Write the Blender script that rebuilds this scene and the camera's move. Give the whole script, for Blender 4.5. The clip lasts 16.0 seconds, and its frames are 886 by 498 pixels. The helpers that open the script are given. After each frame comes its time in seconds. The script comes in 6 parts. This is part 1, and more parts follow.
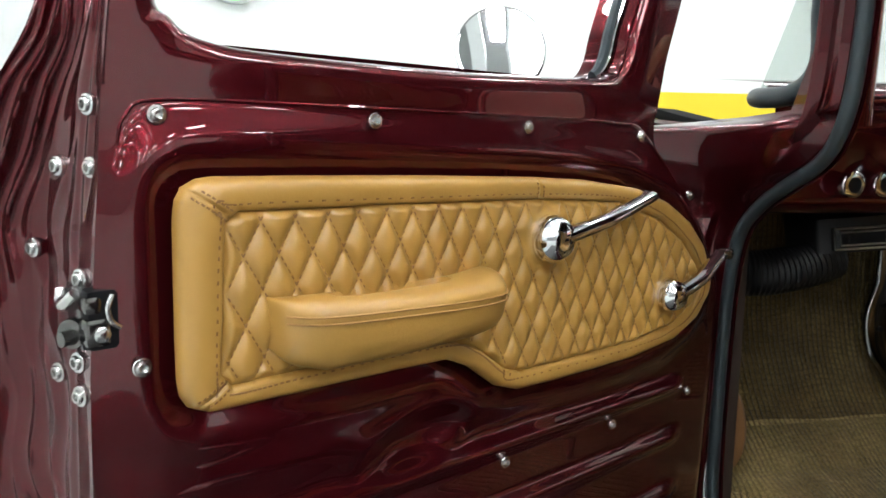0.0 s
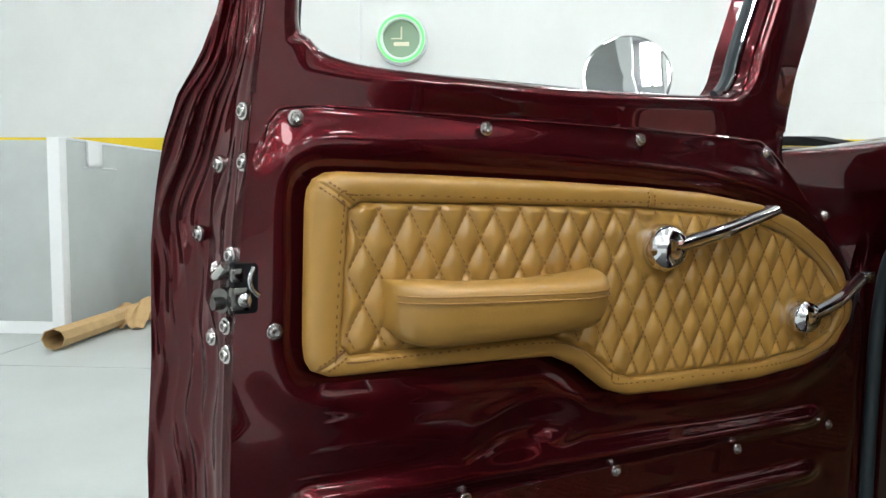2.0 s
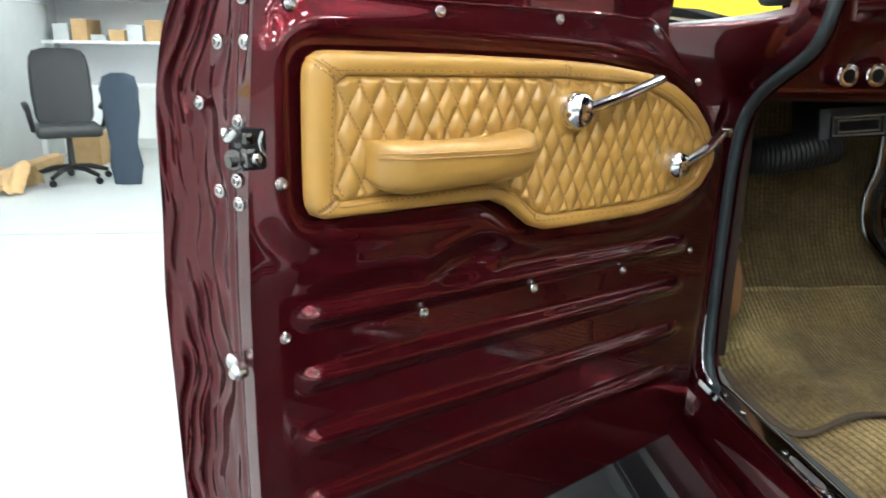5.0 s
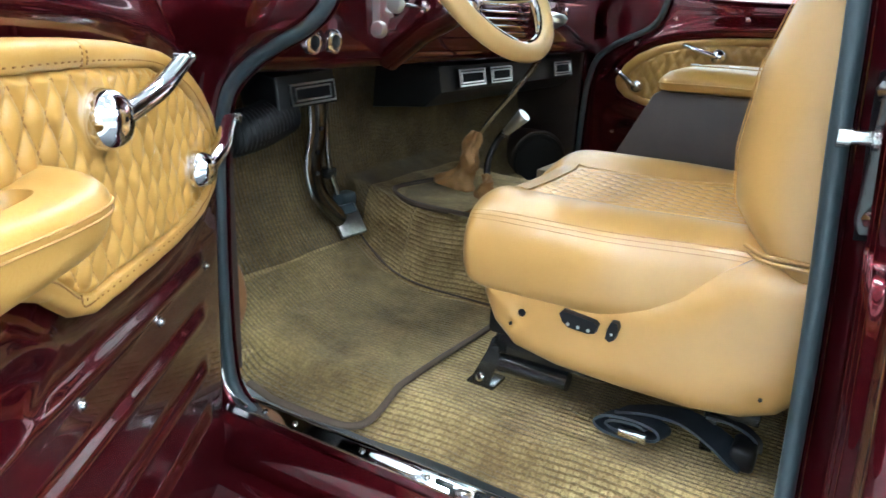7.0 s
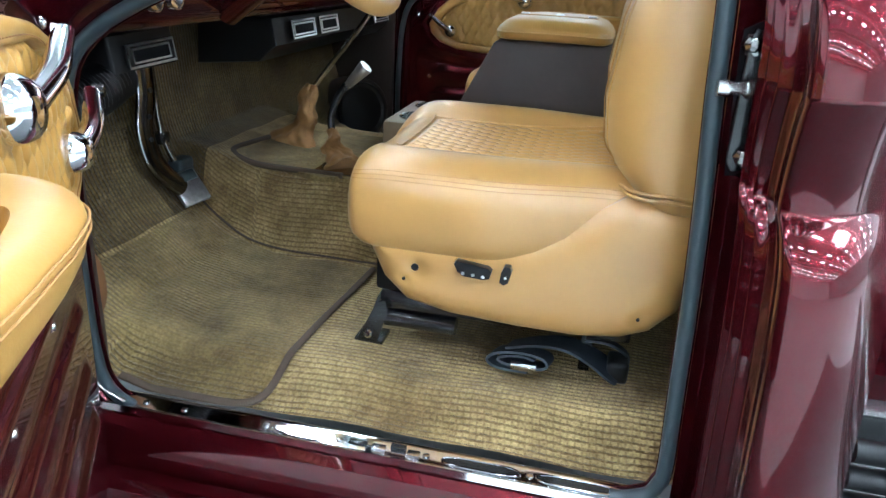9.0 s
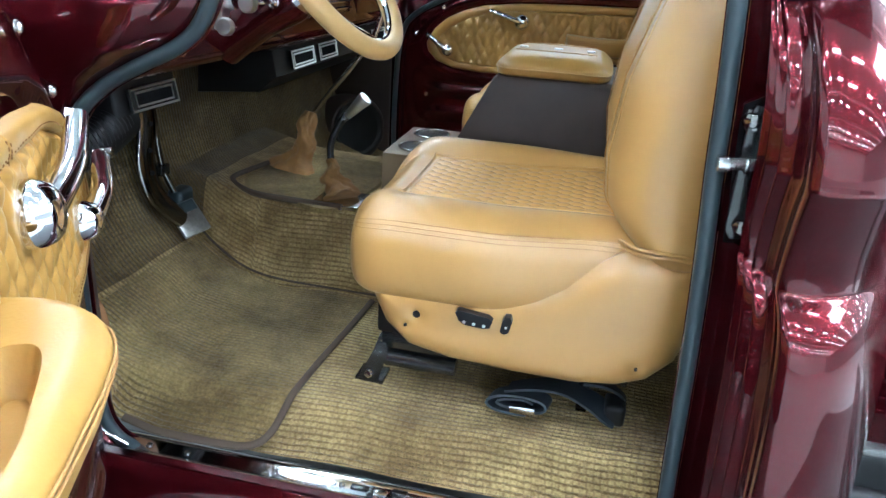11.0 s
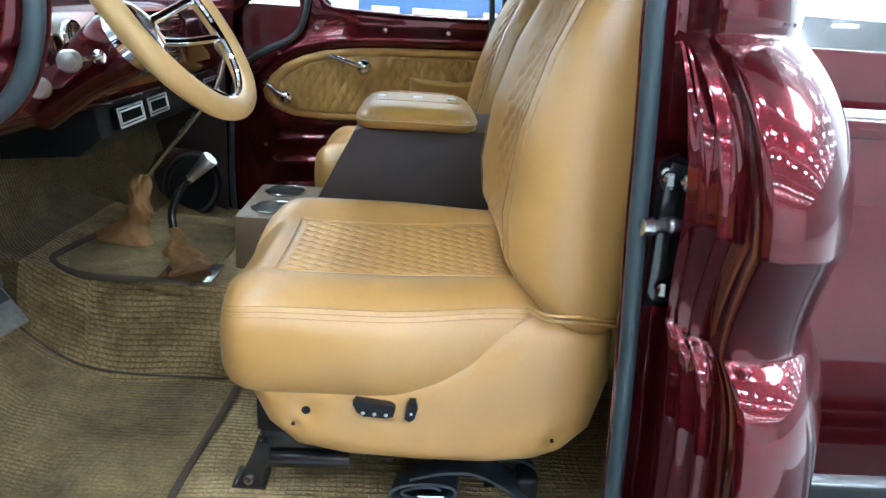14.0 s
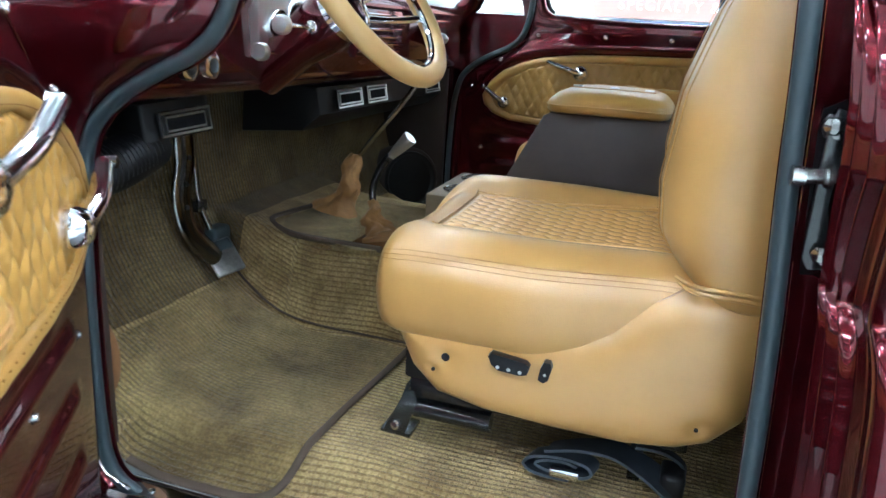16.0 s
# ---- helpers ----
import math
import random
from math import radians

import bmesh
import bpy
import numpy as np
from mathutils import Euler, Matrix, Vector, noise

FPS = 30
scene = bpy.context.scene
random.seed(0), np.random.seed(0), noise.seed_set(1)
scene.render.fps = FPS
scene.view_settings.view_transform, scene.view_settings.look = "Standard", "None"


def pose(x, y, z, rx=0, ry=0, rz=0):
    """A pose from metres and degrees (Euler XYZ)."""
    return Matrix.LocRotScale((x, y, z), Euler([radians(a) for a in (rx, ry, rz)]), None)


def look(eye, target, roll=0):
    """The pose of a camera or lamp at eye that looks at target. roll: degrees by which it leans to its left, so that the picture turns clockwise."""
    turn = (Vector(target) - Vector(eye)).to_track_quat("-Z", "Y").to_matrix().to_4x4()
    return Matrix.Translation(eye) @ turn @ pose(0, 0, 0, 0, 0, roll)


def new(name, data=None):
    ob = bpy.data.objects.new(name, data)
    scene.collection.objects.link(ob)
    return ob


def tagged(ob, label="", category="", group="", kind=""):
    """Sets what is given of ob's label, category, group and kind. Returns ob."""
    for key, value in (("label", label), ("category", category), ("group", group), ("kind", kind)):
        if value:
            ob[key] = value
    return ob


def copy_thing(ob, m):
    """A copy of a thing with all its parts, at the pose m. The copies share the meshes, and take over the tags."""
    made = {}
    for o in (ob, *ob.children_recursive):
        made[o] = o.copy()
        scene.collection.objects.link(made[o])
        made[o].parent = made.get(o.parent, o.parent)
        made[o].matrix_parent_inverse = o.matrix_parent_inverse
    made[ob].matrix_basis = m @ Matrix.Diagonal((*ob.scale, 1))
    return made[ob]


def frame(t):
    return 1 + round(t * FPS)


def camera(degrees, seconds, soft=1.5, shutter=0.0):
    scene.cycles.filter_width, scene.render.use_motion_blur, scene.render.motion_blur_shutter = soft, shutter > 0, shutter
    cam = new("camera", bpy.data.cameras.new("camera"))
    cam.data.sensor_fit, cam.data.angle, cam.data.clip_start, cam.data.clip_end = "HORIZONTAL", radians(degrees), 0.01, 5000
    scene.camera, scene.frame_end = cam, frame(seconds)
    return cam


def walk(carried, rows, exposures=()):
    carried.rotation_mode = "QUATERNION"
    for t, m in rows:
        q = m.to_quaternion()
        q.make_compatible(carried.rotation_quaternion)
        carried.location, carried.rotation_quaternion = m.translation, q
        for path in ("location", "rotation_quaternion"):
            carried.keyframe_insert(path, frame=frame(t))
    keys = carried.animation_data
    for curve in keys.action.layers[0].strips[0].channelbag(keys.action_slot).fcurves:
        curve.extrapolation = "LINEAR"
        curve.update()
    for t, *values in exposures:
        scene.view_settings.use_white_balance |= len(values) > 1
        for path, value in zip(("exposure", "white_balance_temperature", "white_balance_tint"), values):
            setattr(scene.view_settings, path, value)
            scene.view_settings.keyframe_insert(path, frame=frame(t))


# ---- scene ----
cam = camera(63.6, 16.0, shutter=0.3)
PATH = [
    (0, (0.166, 0.109, 1.175), (2.117, -0.215, 0.876), 0.5),
    (0.5, (0.122, 0.079, 1.152), (2.097, -0.054, 0.869), 0.4),
    (1, (0.103, 0.076, 1.13), (2.09, 0.068, 0.9), 0.3),
    (1.5, (0.096, 0.069, 1.122), (2.088, 0.135, 0.95), 0.3),
    (2, (0.1, 0.063, 1.125), (2.091, 0.177, 0.974), 0.4),
    (2.5, (0.066, 0.048, 1.111), (2.058, 0.173, 0.979), 0.2),
    (3, (0.024, 0.077, 1.088), (2.005, 0.196, 0.844), 0.5),
    (3.2, (-0.009, 0.102, 1.081), (1.967, 0.202, 0.787), 0.4),
    (5.3, (-0.075, 0.154, 1.156), (1.786, -0.196, 0.512), 1.4),
    (5.5, (-0.012, 0.144, 1.158), (1.796, -0.41, 0.506), 2.1),
    (6, (0.153, 0.169, 1.134), (1.691, -0.946, 0.508), 2.6),
    (6.5, (0.267, 0.268, 1.142), (1.461, -1.217, 0.536), 2.7),
    (7, (0.357, 0.256, 1.171), (1.298, -1.393, 0.542), 2.8),
    (7.5, (0.444, 0.275, 1.173), (1.098, -1.502, 0.527), 2.9),
    (8, (0.488, 0.31, 1.167), (0.968, -1.506, 0.481), 3.2),
    (8.2, (0.489, 0.318, 1.168), (0.935, -1.498, 0.457), 3.0),
    (10.3, (0.514, 0.313, 1.25), (0.865, -1.502, 0.488), 3.6),
    (10.5, (0.513, 0.307, 1.258), (0.867, -1.508, 0.495), 3.7),
    (11, (0.522, 0.304, 1.275), (0.878, -1.51, 0.512), 3.8),
    (11.5, (0.519, 0.279, 1.281), (0.88, -1.534, 0.519), 3.7),
    (12, (0.508, 0.23, 1.297), (0.87, -1.584, 0.536), 3.7),
    (12.5, (0.511, 0.187, 1.303), (0.875, -1.633, 0.556), 3.7),
    (13, (0.574, 0.172, 1.305), (0.906, -1.667, 0.591), 3.2),
    (13.5, (0.631, 0.173, 1.297), (0.704, -1.709, 0.623), 3.3),
    (14, (0.622, 0.184, 1.283), (0.528, -1.708, 0.639), 3.8),
    (14.5, (0.55, 0.172, 1.227), (0.583, -1.725, 0.594), 4.3),
    (15, (0.497, 0.137, 1.172), (0.871, -1.722, 0.536), 3.9),
    (15.5, (0.488, 0.131, 1.166), (1.001, -1.699, 0.545), 3.6),
    (16, (0.493, 0.212, 1.188), (1.048, -1.618, 0.601), 3.5),
]
walk(cam, [(t, look(eye, target, roll)) for t, eye, target, roll in PATH],
     exposures=[(0, 0.25, 6500, 10), (1.0, 0.07, 6500, 10), (2.0, -0.15, 6500, 9), (3.2, -0.10, 6500, 9), (4.6, 0.28, 6400, 9), (5.3, 1.13, 6150, 7), (6.0, 1.56, 5800, 5), (7.0, 1.44, 5550, 5), (8.0, 1.37, 5450, 6), (10.5, 1.37, 5330, 6), (12.0, 1.35, 5340, 6), (13.0, 1.28, 5350, 6), (14.5, 1.32, 5350, 6), (16.0, 1.27, 5360, 6)])

# ---- world and light ----
world = bpy.data.worlds.new("world")
scene.world = world
world.use_nodes = True
world.node_tree.nodes["Background"].inputs[0].default_value = (0.9, 0.95, 1.0, 1)
world.node_tree.nodes["Background"].inputs[1].default_value = 0.05
LAMP = 76.0


# ---- materials ----
def material(name, base, rough=0.5, metal=0.0, coat=0.0, coat_rough=0.03, vary=0.0, vary_scale=6.0, bump=0.0, bump_scale=200.0,
             emit=None, strength=0.0, sheen=0.0, dark=None, rough_vary=0.0, spec=0.5):
    m = bpy.data.materials.new(name)
    m.use_nodes = True
    nt = m.node_tree
    b = nt.nodes["Principled BSDF"]
    b.inputs["Base Color"].default_value = (*base, 1)
    b.inputs["Roughness"].default_value = rough
    b.inputs["Metallic"].default_value = metal
    b.inputs["Coat Weight"].default_value = coat
    b.inputs["Coat Roughness"].default_value = coat_rough
    b.inputs["Sheen Weight"].default_value = sheen
    b.inputs["Specular IOR Level"].default_value = spec
    co = nt.nodes.new("ShaderNodeTexCoord")
    if vary:
        n1 = nt.nodes.new("ShaderNodeTexNoise")
        n1.inputs["Scale"].default_value = vary_scale
        n1.inputs["Detail"].default_value = 6
        n1.inputs["Roughness"].default_value = 0.65
        nt.links.new(co.outputs["Object"], n1.inputs["Vector"])
        ramp = nt.nodes.new("ShaderNodeValToRGB")
        d = dark or tuple(c * (1 - vary) for c in base)
        ramp.color_ramp.elements[0].color = (*d, 1)
        ramp.color_ramp.elements[1].color = (*[min(1, c * (1 + vary * 0.5)) for c in base], 1)
        ramp.color_ramp.elements[0].position = 0.3
        ramp.color_ramp.elements[1].position = 0.7
        nt.links.new(n1.outputs["Fac"], ramp.inputs["Fac"])
        nt.links.new(ramp.outputs["Color"], b.inputs["Base Color"])
        if rough_vary:
            mr = nt.nodes.new("ShaderNodeMapRange")
            mr.inputs["To Min"].default_value = rough - rough_vary
            mr.inputs["To Max"].default_value = rough + rough_vary
            nt.links.new(n1.outputs["Fac"], mr.inputs["Value"])
            nt.links.new(mr.outputs["Result"], b.inputs["Roughness"])
    if bump:
        n2 = nt.nodes.new("ShaderNodeTexNoise")
        n2.inputs["Scale"].default_value = bump_scale
        n2.inputs["Detail"].default_value = 4
        nt.links.new(co.outputs["Object"], n2.inputs["Vector"])
        bp = nt.nodes.new("ShaderNodeBump")
        bp.inputs["Strength"].default_value = bump
        bp.inputs["Distance"].default_value = 0.001
        nt.links.new(n2.outputs["Fac"], bp.inputs["Height"])
        nt.links.new(bp.outputs["Normal"], b.inputs["Normal"])
    if emit:
        b.inputs["Emission Color"].default_value = (*emit, 1)
        b.inputs["Emission Strength"].default_value = strength
    return m


def carpet_material(name, base, dark, period, wear):
    """Looped rib carpet: pale raised rows, broken dark dashes between them, worn and dirty patches."""
    m = material(name, base, rough=0.95, sheen=0.12, spec=0.1)
    nt = m.node_tree
    b = nt.nodes["Principled BSDF"]
    co = nt.nodes.new("ShaderNodeTexCoord")
    uv = nt.nodes.new("ShaderNodeUVMap")
    sep = nt.nodes.new("ShaderNodeSeparateXYZ")
    nt.links.new(uv.outputs["UV"], sep.inputs[0])

    def math_node(op, a, bb=None, val=None):
        n = nt.nodes.new("ShaderNodeMath")
        n.operation = op
        nt.links.new(a, n.inputs[0])
        if bb is not None:
            nt.links.new(bb, n.inputs[1])
        elif val is not None:
            n.inputs[1].default_value = val
        return n.outputs[0]

    def noise_node(scale, detail, vec, rough=0.6):
        n = nt.nodes.new("ShaderNodeTexNoise")
        n.inputs["Scale"].default_value = scale
        n.inputs["Detail"].default_value = detail
        n.inputs["Roughness"].default_value = rough
        nt.links.new(vec, n.inputs["Vector"])
        return n.outputs["Fac"]

    def span(a, lo, hi, to0=0.0, to1=1.0):
        n = nt.nodes.new("ShaderNodeMapRange")
        n.interpolation_type = "SMOOTHSTEP"
        for key, v in (("From Min", lo), ("From Max", hi), ("To Min", to0), ("To Max", to1)):
            n.inputs[key].default_value = v
        nt.links.new(a, n.inputs["Value"])
        return n.outputs["Result"]

    obj = co.outputs["Object"]
    wob = math_node("MULTIPLY", noise_node(9.0, 2, obj), val=period * 0.9)
    wob2 = math_node("MULTIPLY", noise_node(150.0, 2, obj), val=period * 0.35)
    row = math_node("DIVIDE", math_node("ADD", math_node("ADD", sep.outputs[1], wob), wob2), val=period)
    idx = math_node("FLOOR", row)
    fr = math_node("FRACT", row)
    d_row = math_node("MULTIPLY", math_node("ABSOLUTE", math_node("SUBTRACT", fr, val=0.5)), val=2.0)
    # loops along each row, staggered from row to row
    step = math_node("MULTIPLY", math_node("SINE", math_node("MULTIPLY", idx, val=12.9)), val=0.5)
    along = math_node("ADD", math_node("DIVIDE", math_node("ADD", sep.outputs[0], wob2), val=period * 1.0), step)
    d_loop = math_node("MULTIPLY", math_node("ABSOLUTE", math_node("SUBTRACT", math_node("FRACT", along), val=0.5)), val=2.0)
    cell = nt.nodes.new("ShaderNodeCombineXYZ")
    nt.links.new(math_node("DIVIDE", sep.outputs[0], val=period * 1.6), cell.inputs[0])
    nt.links.new(math_node("MULTIPLY", idx, val=3.71), cell.inputs[1])
    dash = span(noise_node(1.9, 1, cell.outputs[0]), 0.30, 0.55, 0.35, 1.0)
    worn = span(noise_node(4.2, 4, obj), 0.38, 0.62, 1.0, 1.0 - wear)
    line = math_node("MULTIPLY", span(d_row, 0.42, 0.86), dash)
    gap = math_node("MULTIPLY", math_node("MULTIPLY", span(d_loop, 0.45, 1.0), dash), val=0.45)
    groove = math_node("MULTIPLY", math_node("MAXIMUM", line, gap), worn)
    fib = noise_node(520.0, 3, obj)
    tuft = noise_node(190.0, 3, obj)
    h = math_node("SUBTRACT", math_node("ADD", math_node("MULTIPLY", fib, val=0.55), math_node("MULTIPLY", tuft, val=0.35)), math_node("MULTIPLY", groove, val=1.2))
    bp = nt.nodes.new("ShaderNodeBump")
    bp.inputs["Strength"].default_value = 0.85
    bp.inputs["Distance"].default_value = 0.004
    nt.links.new(h, bp.inputs["Height"])
    nt.links.new(bp.outputs["Normal"], b.inputs["Normal"])
    r1 = nt.nodes.new("ShaderNodeValToRGB")
    r1.color_ramp.elements[0].position, r1.color_ramp.elements[1].position = 0.36, 0.64
    r1.color_ramp.elements[0].color, r1.color_ramp.elements[1].color = (*[c * k for c, k in zip(base, (0.34, 0.31, 0.28))], 1), (*base, 1)
    nt.links.new(noise_node(5.6, 8, obj, 0.68), r1.inputs["Fac"])
    sp = nt.nodes.new("ShaderNodeMixRGB")
    sp.blend_type = "MULTIPLY"
    sp.inputs[0].default_value = 1.0
    r2 = nt.nodes.new("ShaderNodeValToRGB")
    r2.color_ramp.elements[0].position, r2.color_ramp.elements[1].position = 0.32, 0.62
    r2.color_ramp.elements[0].color, r2.color_ramp.elements[1].color = (0.66, 0.64, 0.58, 1), (1.06, 1.05, 1.02, 1)
    nt.links.new(tuft, r2.inputs["Fac"])
    nt.links.new(r1.outputs["Color"], sp.inputs[1])
    nt.links.new(r2.outputs["Color"], sp.inputs[2])
    mix = nt.nodes.new("ShaderNodeMixRGB")
    mix.inputs[2].default_value = (*dark, 1)
    nt.links.new(groove, mix.inputs[0])
    nt.links.new(sp.outputs[0], mix.inputs[1])
    nt.links.new(mix.outputs[0], b.inputs["Base Color"])
    return m


def glass_material(name, tint):
    """Thin tinted window glass."""
    m = bpy.data.materials.new(name)
    m.use_nodes = True
    nt = m.node_tree
    nt.nodes.remove(nt.nodes["Principled BSDF"])
    tr = nt.nodes.new("ShaderNodeBsdfTransparent")
    tr.inputs[0].default_value = (*tint, 1)
    gl = nt.nodes.new("ShaderNodeBsdfGlossy")
    gl.inputs["Roughness"].default_value = 0.01
    mx = nt.nodes.new("ShaderNodeMixShader")
    mx.inputs[0].default_value = 0.05
    nt.links.new(tr.outputs[0], mx.inputs[1])
    nt.links.new(gl.outputs[0], mx.inputs[2])
    nt.links.new(mx.outputs[0], nt.nodes["Material Output"].inputs[0])
    return m


PAINT = material("maroon_paint", (0.078, 0.0062, 0.0098), rough=0.23, metal=0.74, coat=1.0, coat_rough=0.012, vary=0.18, vary_scale=900, spec=0.0)
PAINT.node_tree.nodes["Principled BSDF"].inputs["Coat IOR"].default_value = 1.43
CHROME = material("chrome", (0.78, 0.78, 0.80), rough=0.06, metal=1.0)
DARK_CHROME = material("dark_chrome", (0.17, 0.165, 0.16), rough=0.14, metal=1.0, vary=0.2, vary_scale=30)
PEDAL = material("worn_pedal_metal", (0.34, 0.34, 0.33), rough=0.3, metal=1.0, vary=0.3, vary_scale=60, bump=0.2, bump_scale=300)
STEEL = material("zinc_steel", (0.58, 0.58, 0.57), rough=0.22, metal=1.0, bump=0.1, bump_scale=500)
TAN = material("tan_leather", (0.365, 0.198, 0.045), rough=0.36, coat=0.15, coat_rough=0.24, vary=0.10, vary_scale=9, bump=0.18, bump_scale=420)
SEAT_TAN = material("seat_leather", (0.440, 0.242, 0.069), rough=0.36, coat=0.55, coat_rough=0.26, vary=0.08, vary_scale=7, bump=0.16, bump_scale=420)
STITCH = material("stitching", (0.175, 0.082, 0.024), rough=0.8)
SEAT_STITCH = material("seat_stitching", (0.32, 0.165, 0.048), rough=0.8)
TRAY = material("taupe_vinyl", (0.15, 0.105, 0.06), rough=0.45, coat=0.15, coat_rough=0.3, vary=0.12, vary_scale=18, bump=0.2, bump_scale=350)
GLASS = glass_material("window_glass", (0.78, 0.82, 0.80))
DARK_VINYL = material("dark_brown_vinyl", (0.035, 0.022, 0.018), rough=0.55, bump=0.25, bump_scale=300, vary=0.2, vary_scale=20)
CARPET = carpet_material("tan_carpet", (0.58, 0.435, 0.205), (0.13, 0.080, 0.030), 0.0112, 0.28)
# darker copy of the floor carpet; the footwell shade is in its colour
SHADED_TOE_CARPET = carpet_material("shaded_toe_carpet", (0.235, 0.168, 0.070), (0.052, 0.034, 0.013), 0.0112, 0.25)
MATC = carpet_material("mat_carpet", (0.37, 0.275, 0.117), (0.11, 0.076, 0.030), 0.0100, 0.8)
BINDING = material("brown_binding", (0.068, 0.045, 0.029), rough=0.75, bump=0.3, bump_scale=300)
RUBBER = material("black_rubber", (0.024, 0.036, 0.042), rough=0.42, bump=0.1, bump_scale=250)
BLACK = material("black_plastic", (0.007, 0.007, 0.008), rough=0.42, bump=0.15, bump_scale=300, spec=0.3)
BLACK_PAINT = material("black_satin_metal", (0.012, 0.013, 0.014), rough=0.25, coat=0.3)
BOOT = material("boot_suede", (0.30, 0.152, 0.047), rough=0.75, sheen=0.05, vary=0.3, vary_scale=24, bump=0.5, bump_scale=90)
TILE = material("dark_plastic_tile", (0.035, 0.037, 0.038), rough=0.5, vary=0.3, vary_scale=5, bump=0.4, bump_scale=60)
# near-black that paints the shade inside recesses; also on hood seal and slats
DARK = material("dark_recess", (0.004, 0.004, 0.005), rough=0.85, spec=0.15)
KICK_BROWN = material("kick_leather", (0.20, 0.095, 0.035), rough=0.6, vary=0.15, vary_scale=20, bump=0.2, bump_scale=200)
SUEDE = material("brown_suede", (0.33, 0.15, 0.05), rough=0.9, sheen=0.3, vary=0.25, vary_scale=30, bump=0.3, bump_scale=120)
WHEEL_TAN = material("wheel_leather", (0.56, 0.36, 0.14), rough=0.4, bump=0.08, bump_scale=400, vary=0.06, vary_scale=12)
ALU = material("brushed_aluminium", (0.75, 0.75, 0.74), rough=0.28, metal=1.0)
WHITE = material("white_wall_paint", (0.74, 0.76, 0.75), rough=0.7, vary=0.04, vary_scale=1.5, bump=0.1, bump_scale=60)
GREY_WALL = material("grey_wall_paint", (0.34, 0.35, 0.35), rough=0.75, vary=0.1, vary_scale=0.7, bump=0.1, bump_scale=60)
CEILING = material("grey_ceiling", (0.36, 0.37, 0.37), rough=0.8, vary=0.1, vary_scale=1.0)
JOINT = material("floor_joint", (0.25, 0.26, 0.26), rough=0.6)
YELLOW = material("yellow_paint", (0.75, 0.55, 0.02), rough=0.6)
GREY_PANEL = material("grey_partition_fabric", (0.45, 0.485, 0.48), rough=0.85, vary=0.06, vary_scale=3, bump=0.2, bump_scale=300)
TRIM_WHITE = material("white_trim", (0.75, 0.77, 0.78), rough=0.4, vary=0.03, vary_scale=4)
CONCRETE = material("sealed_concrete", (0.38, 0.41, 0.40), rough=0.48, vary=0.10, vary_scale=1.3, bump=0.05, bump_scale=40, rough_vary=0.1)
CARD = material("cardboard", (0.42, 0.28, 0.13), rough=0.85, vary=0.15, vary_scale=10)
BELT = material("navy_webbing", (0.018, 0.025, 0.034), rough=0.65, bump=0.3, bump_scale=500)
BLACK_LEATHER = material("black_leather", (0.015, 0.017, 0.018), rough=0.4, bump=0.2, bump_scale=200)
DENIM = material("dark_denim", (0.03, 0.045, 0.065), rough=0.9, bump=0.4, bump_scale=300)
MIRROR = material("mirror_glass", (0.95, 0.95, 0.95), rough=0.01, metal=1.0)
GLOW = material("lamp_glow", (1, 1, 1), emit=(0.97, 1.0, 1.0), strength=LAMP)
PANEL_GLOW = material("panel_glow", (1, 1, 1), emit=(0.97, 1.0, 1.0), strength=14.0)
GREEN_GLOW = material("green_neon", (0.1, 0.6, 0.15), emit=(0.15, 0.9, 0.2), strength=1.1)
CLOCK_FACE = material("clock_face", (0.26, 0.38, 0.26), rough=0.4)
RED_SIGN = material("red_sign", (0.60, 0.30, 0.25), rough=0.4)
CREAM_SIGN = material("cream_sign", (0.8, 0.75, 0.6), rough=0.5)
BLUE_SIGN = material("blue_sign", (0.05, 0.10, 0.22), rough=0.4)


# ---- builders ----
def finish(ob, me, mat, angle):
    me.materials.append(mat)
    for p in me.polygons:
        p.use_smooth = True
    me.set_sharp_from_angle(angle=radians(angle))


def part(name, bm, mat, parent=None, label="", angle=38):
    bmesh.ops.recalc_face_normals(bm, faces=bm.faces)
    me = bpy.data.meshes.new(name)
    bm.to_mesh(me)
    bm.free()
    ob = new(name, me)
    finish(ob, me, mat, angle)
    if parent is not None:
        ob.parent = parent
    if label:
        ob["label"] = label
    return ob


def thing(name, at, label, category, group="", kind=""):
    ob = new(name)
    ob.location = at
    ob.empty_display_size = 0.05
    return tagged(ob, label, category, group, kind)


def hold(parent):
    """Puts every part of a thing, built in world coordinates, under its origin."""
    inv = parent.matrix_basis.inverted()
    for c in parent.children:
        c.matrix_parent_inverse = inv
    return parent


def box(x0, x1, y0, y1, z0, z1, bevel=0.0, seg=2):
    bm = bmesh.new()
    bmesh.ops.create_cube(bm, size=1)
    for v in bm.verts:
        v.co = Vector(((x0 + x1) / 2 + v.co.x * (x1 - x0), (y0 + y1) / 2 + v.co.y * (y1 - y0), (z0 + z1) / 2 + v.co.z * (z1 - z0)))
    if bevel:
        bmesh.ops.bevel(bm, geom=bm.edges[:], offset=bevel, segments=seg, affect="EDGES", profile=0.6)
    return bm


def loft(rings, cap=True, closed=True):
    bm = bmesh.new()
    vs = [[bm.verts.new(p) for p in r] for r in rings]
    n = len(rings[0])
    for a, b in zip(vs, vs[1:]):
        for k in range(n if closed else n - 1):
            j = (k + 1) % n
            bm.faces.new((a[k], a[j], b[j], b[k]))
    if cap and closed:
        bm.faces.new(vs[0][::-1])
        bm.faces.new(vs[-1])
    return bm


